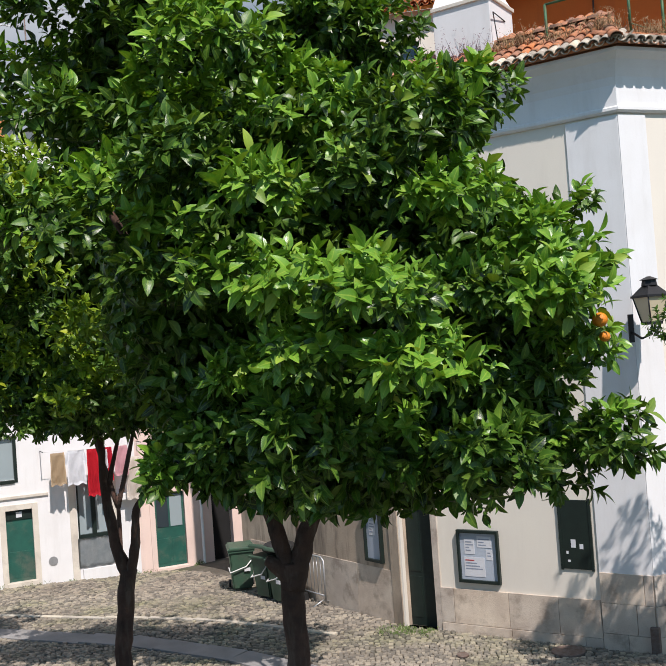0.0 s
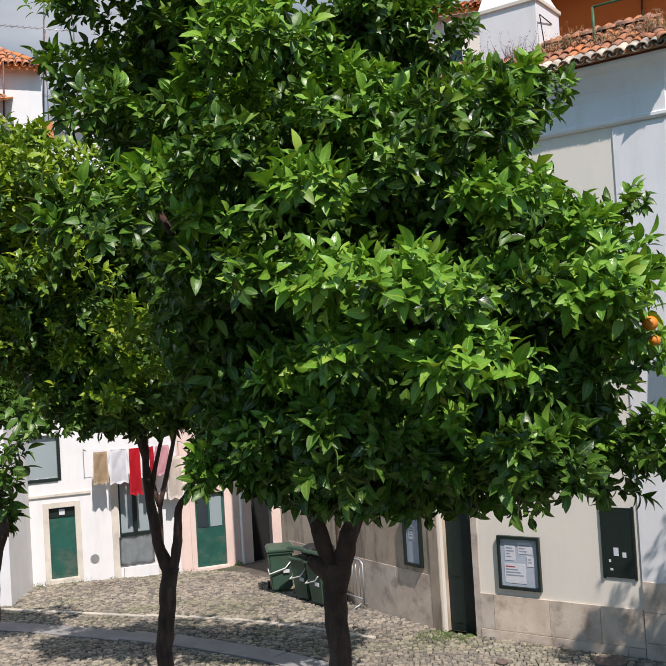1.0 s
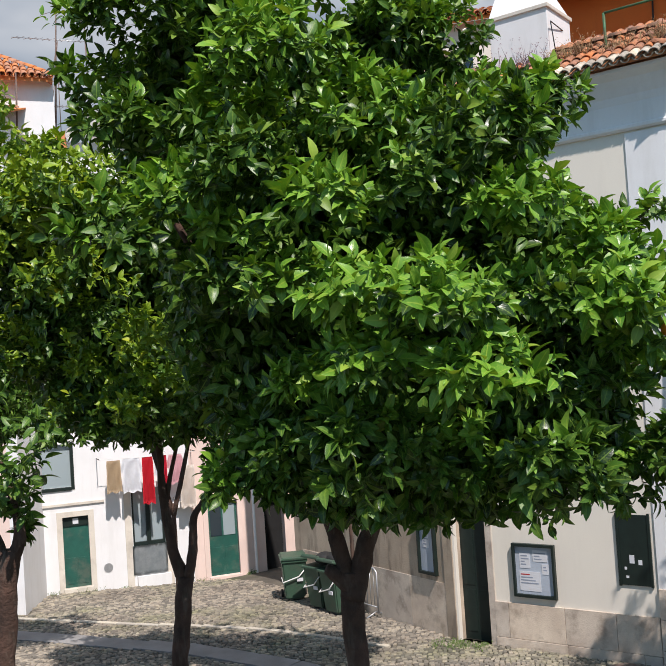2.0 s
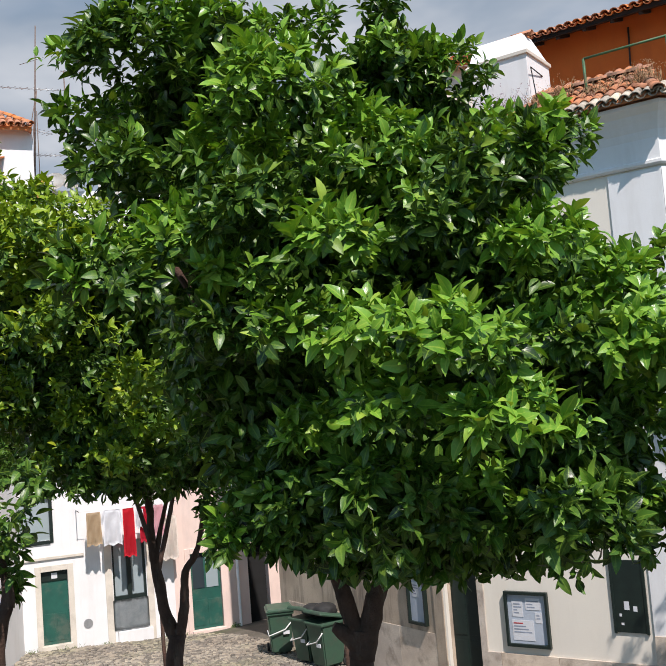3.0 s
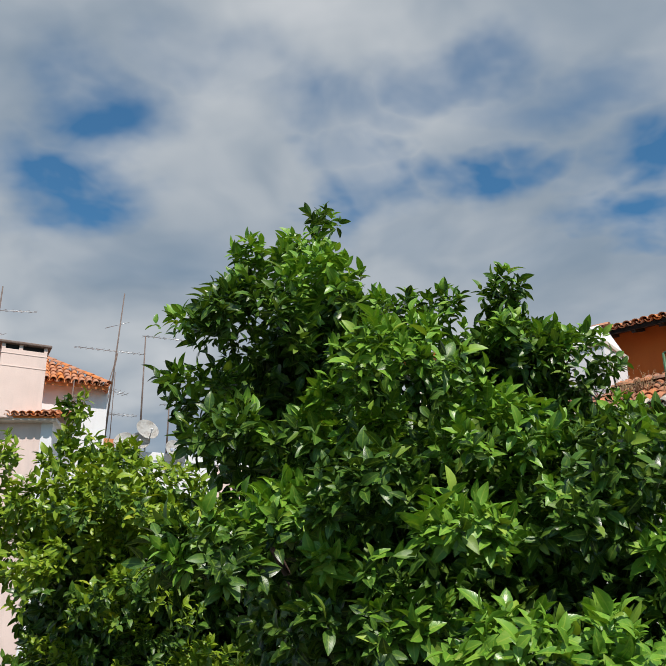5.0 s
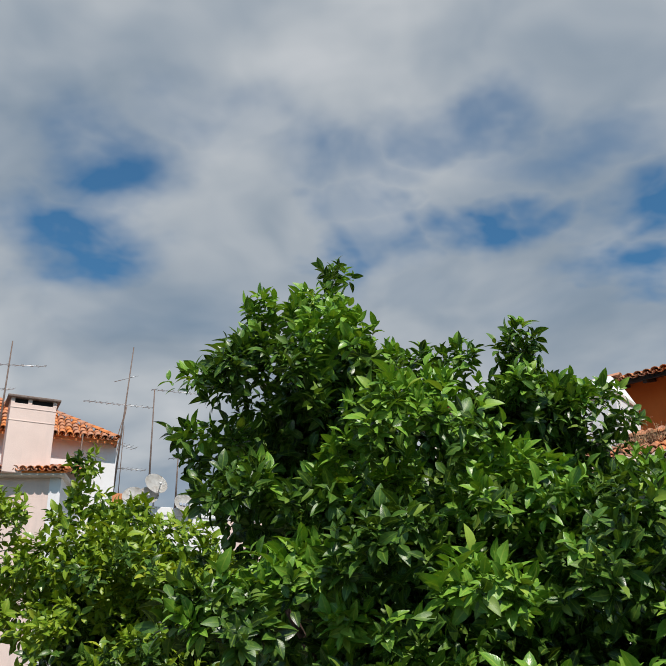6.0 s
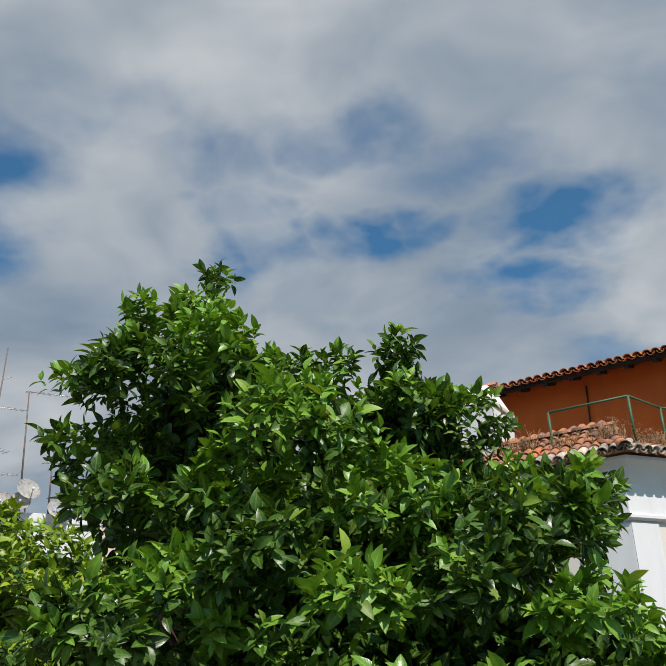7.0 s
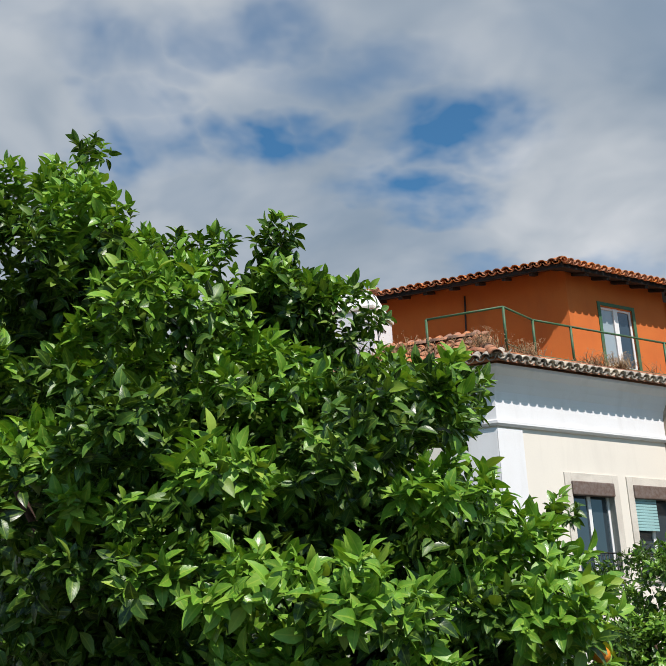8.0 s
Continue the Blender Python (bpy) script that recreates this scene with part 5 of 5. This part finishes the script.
ROW_LOW = [
    (-2.70, 8.20, 5.62, 0.44), (-2.04, 8.20, 5.42, 0.41), (-2.73, 8.60, 5.06, 0.58), (-1.95, 8.20, 4.95, 0.33), (-3.04, 8.60, 4.72, 0.35), (-1.80, 8.60, 4.80, 0.42),
    (-1.51, 8.80, 4.40, 0.40), (-3.87, 8.80, 5.14, 0.67), (-1.47, 9.00, 4.96, 0.49), (-2.22, 8.40, 4.80, 0.30),
]
SIDE_BOUGHS = [
    (-2.45, 6.20, 4.85, 0.19), (-2.40, 6.20, 4.60, 0.18), (-2.61, 6.30, 4.33, 0.20), (-2.98, 6.40, 4.86, 0.43), (-3.00, 6.40, 4.39, 0.32), (-3.45, 6.60, 5.20, 0.53),
    (-2.61, 6.30, 4.07, 0.08),
]
FAR_BOUGHS = [
    (5.46, 12.60, 6.22, 0.24), (5.63, 12.60, 5.81, 0.54), (5.07, 12.50, 5.56, 0.42), (4.78, 12.40, 5.17, 0.33),
    (5.44, 12.50, 5.09, 0.65), (6.31, 12.80, 6.02, 0.72), (6.22, 12.60, 4.76, 1.08),
]


def back_of(clumps, mid, rng, top=7.2):
    """Boughs on the far side of a crown, made like those of the near side."""
    return [(x * 0.97 + rng.normal(0, 0.06), 2 * mid - y + rng.normal(0, 0.1), z + rng.normal(0, 0.05) - 0.08, r * 0.95) for x, y, z, r in clumps if y < mid - 0.15 and (z < top or x < -0.5)]


def orange_tree(base, boughs, mid, centre, radii, spacing, leaf_size, seed, label, limbs, material, young, young_share, inner, singles=0, depth=0.28, fill=None, low=0.0, bright=()):
    rng = np.random.default_rng(seed)
    t = thing("orange_tree", Matrix.Translation(base), label, "tree", "orange trees in the street")
    for i, (name, pts, r0, r1) in enumerate(limbs):
        limb(name, pts, r0, r1, t, 12 if name == "trunk" else 8, i * 3.1 + seed)
    dull = len(boughs)
    boughs = [(x, y + rng.uniform(-depth, depth), z, r) for x, y, z, r in boughs] + list(bright)
    tips, ways, whose, high = shell_shoots(rng, boughs, np.array(centre), spacing)
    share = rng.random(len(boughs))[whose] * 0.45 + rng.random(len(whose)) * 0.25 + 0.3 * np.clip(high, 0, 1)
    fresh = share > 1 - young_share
    # row tree: sunlit top put into paler leaf colour, shaded lower crown kept dark
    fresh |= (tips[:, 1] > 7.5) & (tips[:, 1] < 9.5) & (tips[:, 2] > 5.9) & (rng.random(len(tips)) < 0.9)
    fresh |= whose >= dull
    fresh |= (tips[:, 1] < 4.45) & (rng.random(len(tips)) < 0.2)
    back = back_of([q for q in boughs if q[2] > low], mid, rng)
    bt, bw = np.zeros((0, 3)), np.zeros((0, 3))
    if back:
        bt, bw, _, _ = shell_shoots(rng, back, np.array(centre), spacing * 1.35)
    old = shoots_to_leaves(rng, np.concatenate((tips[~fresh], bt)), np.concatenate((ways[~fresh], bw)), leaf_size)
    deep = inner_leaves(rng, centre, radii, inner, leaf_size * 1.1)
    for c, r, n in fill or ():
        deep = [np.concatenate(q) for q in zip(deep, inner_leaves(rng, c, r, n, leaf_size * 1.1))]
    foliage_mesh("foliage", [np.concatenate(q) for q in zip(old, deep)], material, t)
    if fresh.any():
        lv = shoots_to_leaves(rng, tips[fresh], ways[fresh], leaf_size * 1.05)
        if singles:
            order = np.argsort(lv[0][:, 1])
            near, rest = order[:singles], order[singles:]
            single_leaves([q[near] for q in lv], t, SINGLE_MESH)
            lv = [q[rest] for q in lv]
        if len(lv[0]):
            tagged(foliage_mesh("young_foliage", lv, young, t), "lighter young leaves and sunlit crown tops")
    return t


boughs = TOP_BOUGHS + [(x, y, z, r * (0.9 if r > 0.22 else 1.0)) for x, y, z, r in MID_BOUGHS + LOW_BOUGHS]
near_tree = orange_tree(
    (-0.14, 6.0, ground_z(0, 6)), boughs, 6.0, (0.0, 6.1, 5.85), (1.35, 0.62, 1.6), 0.083, 0.094, 5,
    "dense orange tree with glossy dark green leaves", [
        ("trunk", [(-0.17, 6.0, ground_z(0, 6) - 0.1), (-0.16, 6.0, 2.6), (-0.135, 6.0, 3.3), (-0.13, 5.99, 3.66), (-0.13, 5.98, 3.80)], 0.076, 0.074),
        ("limb", [(-0.15, 5.98, 3.72), (-0.21, 5.97, 3.98), (-0.28, 5.95, 4.22), (-0.6, 5.7, 5.2), (-1.1, 5.5, 6.2)], 0.066, 0.02),
        ("knot", [(-0.14, 5.97, 3.70), (-0.24, 5.94, 3.79), (-0.30, 5.93, 3.83)], 0.066, 0.032),
        ("limb", [(-0.13, 5.98, 3.62), (-0.04, 6.0, 3.93), (0.07, 6.0, 4.17), (0.5, 5.8, 5.0), (1.3, 5.5, 5.6)], 0.084, 0.02),
        ("limb", [(-0.24, 6.0, 4.1), (-0.15, 6.15, 4.7), (-0.3, 6.1, 5.8), (-0.7, 5.8, 7.2)], 0.06, 0.015),
        ("limb", [(0.05, 6.0, 4.1), (0.2, 6.1, 5.0), (0.3, 6.0, 6.4), (0.34, 5.9, 7.4)], 0.05, 0.012),
        ("limb", [(0.2, 6.0, 4.4), (0.5, 5.5, 4.8), (0.7, 4.9, 5.0)], 0.04, 0.012)],
    LEAF, LEAF_YOUNG, 0.49, 20000, 300, fill=(((-1.12, 6.0, 7.0), (0.55, 0.3, 0.6), 1700), ((1.25, 5.6, 5.35), (0.48, 0.35, 0.85), 4500), ((0.45, 5.5, 4.66), (1.25, 0.6, 0.5), 7500), ((-0.45, 5.6, 5.6), (0.6, 0.4, 0.8), 3000), ((0.3, 5.9, 7.2), (0.35, 0.25, 0.3), 700), ((-0.8, 5.85, 7.35), (0.42, 0.25, 0.5), 1500), ((0.34, 5.95, 7.6), (0.15, 0.12, 0.22), 130), ((1.05, 5.6, 6.6), (0.35, 0.25, 0.25), 500)))
fruit(near_tree, (-1.27, 5.08, 7.25), 0.040, FRUIT_GREEN, "unripe green orange")
fruit(near_tree, (1.73, 4.85, 5.22), 0.042, FRUIT_ORANGE, "ripe orange")
fruit(near_tree, (1.76, 4.9, 5.13), 0.030, FRUIT_ORANGE, "ripe orange")

orange_tree(
    (-2.42, 9.6, ground_z(-2.4, 9.6)), ROW_TOP + ROW_LOW, 9.6, (-2.95, 9.75, 6.1), (1.55, 0.9, 1.2), 0.105, 0.108, 8,
    "yellowish green orange tree with a forked trunk", [
        ("trunk", [(-2.42, 9.6, ground_z(-2.4, 9.6) - 0.1), (-2.43, 9.6, 2.0), (-2.38, 9.6, 2.6), (-2.33, 9.6, 3.02)], 0.09, 0.085),
        ("limb", [(-2.34, 9.6, 2.95), (-2.44, 9.6, 3.3), (-2.52, 9.6, 3.9), (-2.55, 9.5, 4.6), (-2.9, 9.2, 6.0)], 0.075, 0.02),
        ("limb", [(-2.32, 9.6, 2.95), (-2.22, 9.58, 3.3), (-2.18, 9.55, 3.65), (-2.02, 9.5, 3.9), (-1.8, 9.2, 4.6)], 0.06, 0.02),
        ("limb", [(-2.5, 9.6, 3.75), (-2.4, 9.6, 4.2), (-2.1, 9.4, 5.0)], 0.035, 0.012)],
    LEAF, LEAF_YELLOW, 0.5, 16000, low=5.0, fill=(((-2.4, 9.3, 5.0), (1.2, 0.7, 0.55), 5000), ((-3.4, 9.2, 6.9), (0.9, 0.6, 0.5), 3500), ((-2.55, 9.0, 6.6), (0.6, 0.5, 0.55), 3000)),
    bright=((-2.22, 7.9, 4.85, 0.17), (-2.0, 7.9, 5.33, 0.14), (-2.68, 7.8, 5.6, 0.17), (-2.1, 7.95, 5.1, 0.10)))
orange_tree(
    (-2.78, 6.4, ground_z(-2.7, 6.4)), SIDE_BOUGHS, 6.2, (-3.3, 6.7, 4.9), (0.5, 0.4, 0.4), 0.125, 0.115, 9,
    "orange tree with low hanging glossy leaves", [
        ("trunk", [(-2.8, 6.4, ground_z(-2.7, 6.4) - 0.1), (-2.77, 6.4, 3.0), (-2.72, 6.4, 3.6), (-2.66, 6.4, 3.95)], 0.075, 0.07),
        ("limb", [(-2.66, 6.4, 3.9), (-2.6, 6.4, 4.1), (-2.75, 6.5, 4.6)], 0.06, 0.02),
        ("limb", [(-2.7, 6.4, 3.8), (-3.0, 6.5, 4.4), (-3.4, 6.6, 5.1)], 0.05, 0.02)],
    LEAF, LEAF_YOUNG, 0.25, 500)
orange_tree(
    (6.1, 13.0, ground_z(6.1, 13.0)), FAR_BOUGHS, 13.2, (6.0, 13.2, 5.0), (1.0, 0.7, 0.9), 0.115, 0.108, 10,
    "orange tree with fresh green leaves before the house", [
        ("trunk", [(6.1, 13.0, ground_z(6.1, 13.0) - 0.1), (6.12, 13.0, 1.6), (6.1, 13.0, 2.8)], 0.09, 0.07),
        ("limb", [(6.1, 13.0, 2.7), (5.7, 12.9, 3.8), (5.5, 12.8, 5.2)], 0.06, 0.015),
        ("limb", [(6.1, 13.0, 2.7), (6.4, 13.0, 3.8), (6.4, 13.0, 5.2)], 0.06, 0.015)],
    LEAF, LEAF_YOUNG, 0.45, 2600)

# Unseen trees, added so their crowns shade the street; thin trunks stay hidden.
for bx, by, reach, seed in ((-1.2, 15.4, 1.6, 21), (-4.37, 16.0, 1.7, 22), (-8.7, 17.7, 1.9, 23)):
    gz = ground_z(bx, by)
    rr = random.Random(seed)
    orange_tree(
        (bx, by, gz), [(bx + rr.uniform(-reach, reach), by + rr.uniform(-1.1, 1.1), rr.uniform(4.3, 5.5), rr.uniform(0.45, 0.65)) for _ in range(30)], 0.0, (bx, by, 4.9), (reach + 0.3, 1.2, 0.8), 0.16, 0.11, seed,
        "unseen orange tree added to shade the street", [
            ("trunk", [(bx, by, gz - 0.1), (bx, by, gz + 1.6), (bx, by, gz + 3.4)], 0.036, 0.034),
            ("limb", [(bx, by, gz + 3.2), (bx - 0.4, by, 4.2), (bx - 0.6, by, 5.2)], 0.05, 0.015),
            ("limb", [(bx, by, gz + 3.2), (bx + 0.4, by, 4.2), (bx + 0.6, by, 5.2)], 0.05, 0.015)],
        LEAF, LEAF_YOUNG, 0.2, 8500)


# ---- weeds ----
def weed_tufts(name, places, height, blades, material, label, category, spread=0.1):
    rng = np.random.default_rng(len(places) * 7 + blades)
    verts, faces = [], []
    for p in places:
        h = height * rng.uniform(0.5, 1.3)
        for _ in range(blades):
            b = np.array(p) + np.array((*rng.normal(0, spread, 2), 0))
            lean = np.array((*rng.normal(0, 0.45, 2), 1.0))
            lean = lean / np.linalg.norm(lean) * h * rng.uniform(0.4, 1.1)
            side = np.array((*rng.normal(0, 1, 2), 0))
            side = side / np.linalg.norm(side) * 0.006
            bend = np.array((*rng.normal(0, 0.3, 2), -0.1)) * h * 0.4
            k = len(verts)
            verts += [tuple(b - side), tuple(b + side), tuple(b + lean * 0.6 + side), tuple(b + lean * 0.6 - side), tuple(b + lean + bend)]
            faces += [(k, k + 1, k + 2, k + 3), (k + 3, k + 2, k + 4)]
            if rng.random() < 0.5:
                c = b + lean + bend
                for q in range(3):
                    o = c + rng.normal(0, 0.02, 3)
                    k = len(verts)
                    verts += [tuple(o), tuple(o + np.array((0.02, 0, 0.006))), tuple(o + np.array((0.008, 0.004, 0.022)))]
                    faces.append((k, k + 1, k + 2))
    me = bpy.data.meshes.new(name)
    me.from_pydata(verts, [], faces)
    me.materials.append(material)
    return tagged(new(name, me), label, category, "", "stuff")


wr = random.Random(17)
weed_tufts("dry_weeds", [tuple(FACE_R @ Vector((wr.choice((wr.uniform(0.3, 1.3), wr.uniform(2.4, 3.6), wr.uniform(0, 6))), wr.uniform(-0.1, 0.4), EAVE_Z + 0.34))) for _ in range(34)]
           + [tuple(FACE_A @ Vector((wr.uniform(-1.2, -0.1), wr.uniform(-0.1, 0.7), EAVE_Z + 0.42))) for _ in range(14)]
           + [tuple(FACE_A @ Vector((wr.uniform(-2.5, -1.6), wr.uniform(0.3, 0.9), EAVE_Z + 0.6))) for _ in range(10)],
           0.34, 26, DRY, "dry brown weeds growing on the old roof tiles", "weeds")
weed_tufts("chimney_twigs", [tuple(FACE_A @ Vector((wr.uniform(-3.9, -2.6), 0.66, 10.75))) for _ in range(16)], 0.6, 12, surface("purple_dry_twig", (0.20, 0.12, 0.14), 0.9), "thin dry purple-brown twigs before the white chimney", "weeds", 0.12)
weed_tufts("street_weeds", [tuple(FACE_C @ Vector((x, -0.12, ground_z(*(FACE_C @ Vector((x, -0.12, 0))).xy)))) for x in (-1.1, -0.2, 0.1, 0.9, 2.6, 2.75, 2.9, 3.2, 4.7, 4.8)]
           + [tuple(FACE_A @ Vector((wr.uniform(-5.3, -4.2), wr.uniform(-0.7, -0.1), -0.6))) for _ in range(9)], 0.11, 30, WEED, "small green weeds at the foot of the walls", "weeds", 0.08)


def manhole(x, y, r, label):
    bm = bmesh.new()
    tube(bm, [(0, 0, 0), (0, 0, 0.05)], r, 28)
    bmesh.ops.recalc_face_normals(bm, faces=bm.faces)
    t = mesh_object("manhole_cover", bm, RUST)
    t.location = (x, y, ground_z(x, y) + 0.025)
    tagged(t, label, "manhole cover", "manhole covers")


manhole(3.35, 17.25, 0.3, "round rusty iron manhole cover in the cobbles")
manhole(1.45, 17.35, 0.11, "small round iron valve cover in the cobbles")
guard = under(corner_house, "guard_stone", boxed((-0.1, -0.12, -1.0), (0.06, 0.03, -0.1), 0.03), RUST, FACE_A, "worn stone guard post at the corner")


# ---- kerb lines and cobbles ----
def slab_line(path, length, width, material, name, label):
    pts = [Vector((*p, 0)) for p in path]
    kerb = thing(name, Matrix.Translation((*path[0], ground_z(*path[0]))), label, "kerb", "", "structure")
    for a, b in zip(pts, pts[1:]):
        d = b - a
        n = max(1, int(d.length / length))
        for i in range(n):
            c = a + d * ((i + 0.5) / n)
            under(kerb, "slab", boxed((-d.length / n / 2 + 0.006, -width / 2, -0.1), (d.length / n / 2 - 0.006, width / 2, 0.052), 0.008), material,
                  Matrix.Translation((c.x, c.y, ground_z(c.x, c.y))) @ pose(0, 0, 0, rz=math.degrees(math.atan2(d.y, d.x))))


slab_line([(-13.0, 23.6), (-9.57, 22.67), (-6.05, 21.6), (-4.3, 20.85), (-2.62, 20.03), (-1.0, 19.1)], 0.55, 0.14, SLAB, "kerb_line", "thin line of pale kerb stones across the cobbles")
slab_line([(-13.0, 22.2), (-8.5, 20.75), (-5.46, 19.56), (-2.84, 18.03), (-1.0, 16.6)], 0.9, 0.62, GREY_SLAB, "slab_strip", "smooth grey paving slabs crossing the cobbles")


def near_line(x, y, path, reach):
    p = Vector((x, y))
    for a, b in zip(path, path[1:]):
        a, b = Vector(a), Vector(b)
        f = max(0, min(1, (p - a).dot(b - a) / (b - a).length_squared))
        if (p - a.lerp(b, f)).length < reach:
            return True
    return False


def cobbles():
    rnd = random.Random(23)
    ia, ib, ic, ip = FACE_A.inverted(), FACE_B.inverted(), FACE_C.inverted(), FACE_P.inverted()
    kerb = [(-13.0, 23.6), (-9.57, 22.67), (-6.05, 21.6), (-4.3, 20.85), (-2.62, 20.03), (-1.0, 19.1)]
    strip = [(-13.0, 22.2), (-8.5, 20.75), (-5.46, 19.56), (-2.84, 18.03), (-1.0, 16.6)]
    verts, faces, singles = [], [], []
    y, row = 15.6, 0
    while y < 30.5:
        wide = 0.085 + rnd.random() * 0.02
        x = -13.5 + rnd.random() * 0.1
        while x < 6.5:
            w = wide * rnd.uniform(0.8, 1.35)
            x += w
            yy = y + 0.05 * math.sin(x * 0.8) + 0.25 * math.sin(x * 0.22)
            a, b, c, p = ia @ Vector((x, yy, 0)), ib @ Vector((x, yy, 0)), ic @ Vector((x, yy, 0)), ip @ Vector((x, yy, 0))
            if (a.y > -0.06 and b.y > -0.06) or c.y > -0.06 or (p.y > -0.05 and p.x < 0.05):
                continue
            if near_line(x, yy, kerb, 0.12) or near_line(x, yy, strip, 0.37):
                continue
            if abs(x) > 40 or (yy < 16.8 and (x < -8 or x > 6)):
                continue
            h = 0.04 + rnd.uniform(-0.012, 0.016)
            u, v = w * 0.46, 0.044 + rnd.uniform(-0.006, 0.004)
            z = ground_z(x, yy)
            j = [rnd.uniform(-0.014, 0.014) for _ in range(8)]
            low = [(x - u + j[0], yy - v + j[1], z - 0.02), (x + u + j[2], yy - v + j[3], z - 0.02), (x + u + j[4], yy + v + j[5], z - 0.02), (x - u + j[6], yy + v + j[7], z - 0.02)]
            if 17.3 < yy < 18.1 and -1.0 < x < 3.5 and len(singles) < 300:
                singles.append((x, yy, z, u, v, h, rnd.uniform(-6, 6)))
                continue
            cx, cy = x, yy
            k = len(verts)
            verts += low
            verts += [(px, py, z + h * 0.7) for px, py, _ in low]
            verts += [(cx + (px - cx) * 0.72, cy + (py - cy) * 0.72, z + h + rnd.uniform(-0.004, 0.004)) for px, py, _ in low]
            for i in range(4):
                n = (i + 1) % 4
                faces.append((k + i, k + n, k + 4 + n, k + 4 + i))
                faces.append((k + 4 + i, k + 4 + n, k + 8 + n, k + 8 + i))
            faces.append((k + 8, k + 9, k + 10, k + 11))
        y += 0.098
        row += 1
    me = bpy.data.meshes.new("cobble_field")
    me.from_pydata(verts, [], faces)
    me.materials.append(COBBLE)
    ob = new("cobble_field", me)
    ob.parent = ground
    tagged(ob, "worn cobbles of limestone with mossy joints", kind="stuff")
    shapes = []
    for q in range(4):
        bm = boxed((-1, -1, -0.5), (1, 1, 1.0), 0.0)
        for vert in bm.verts:
            f = 0.74 if vert.co.z > 0 else 1.0
            vert.co.x = vert.co.x * f + rnd.uniform(-0.12, 0.12)
            vert.co.y = vert.co.y * f + rnd.uniform(-0.12, 0.12)
        m2 = bpy.data.meshes.new("cobble")
        bm.to_mesh(m2)
        bm.free()
        m2.materials.append(SINGLE_COBBLE)
        shapes.append(m2)
    for i, (x, yy, z, u, v, h, turn) in enumerate(singles):
        ob = new("cobble", shapes[i % 4])
        ob.parent = ground
        ob.matrix_basis = pose(x, yy, z, rz=turn) @ Matrix.Diagonal((u, v, h, 1))


cobbles()
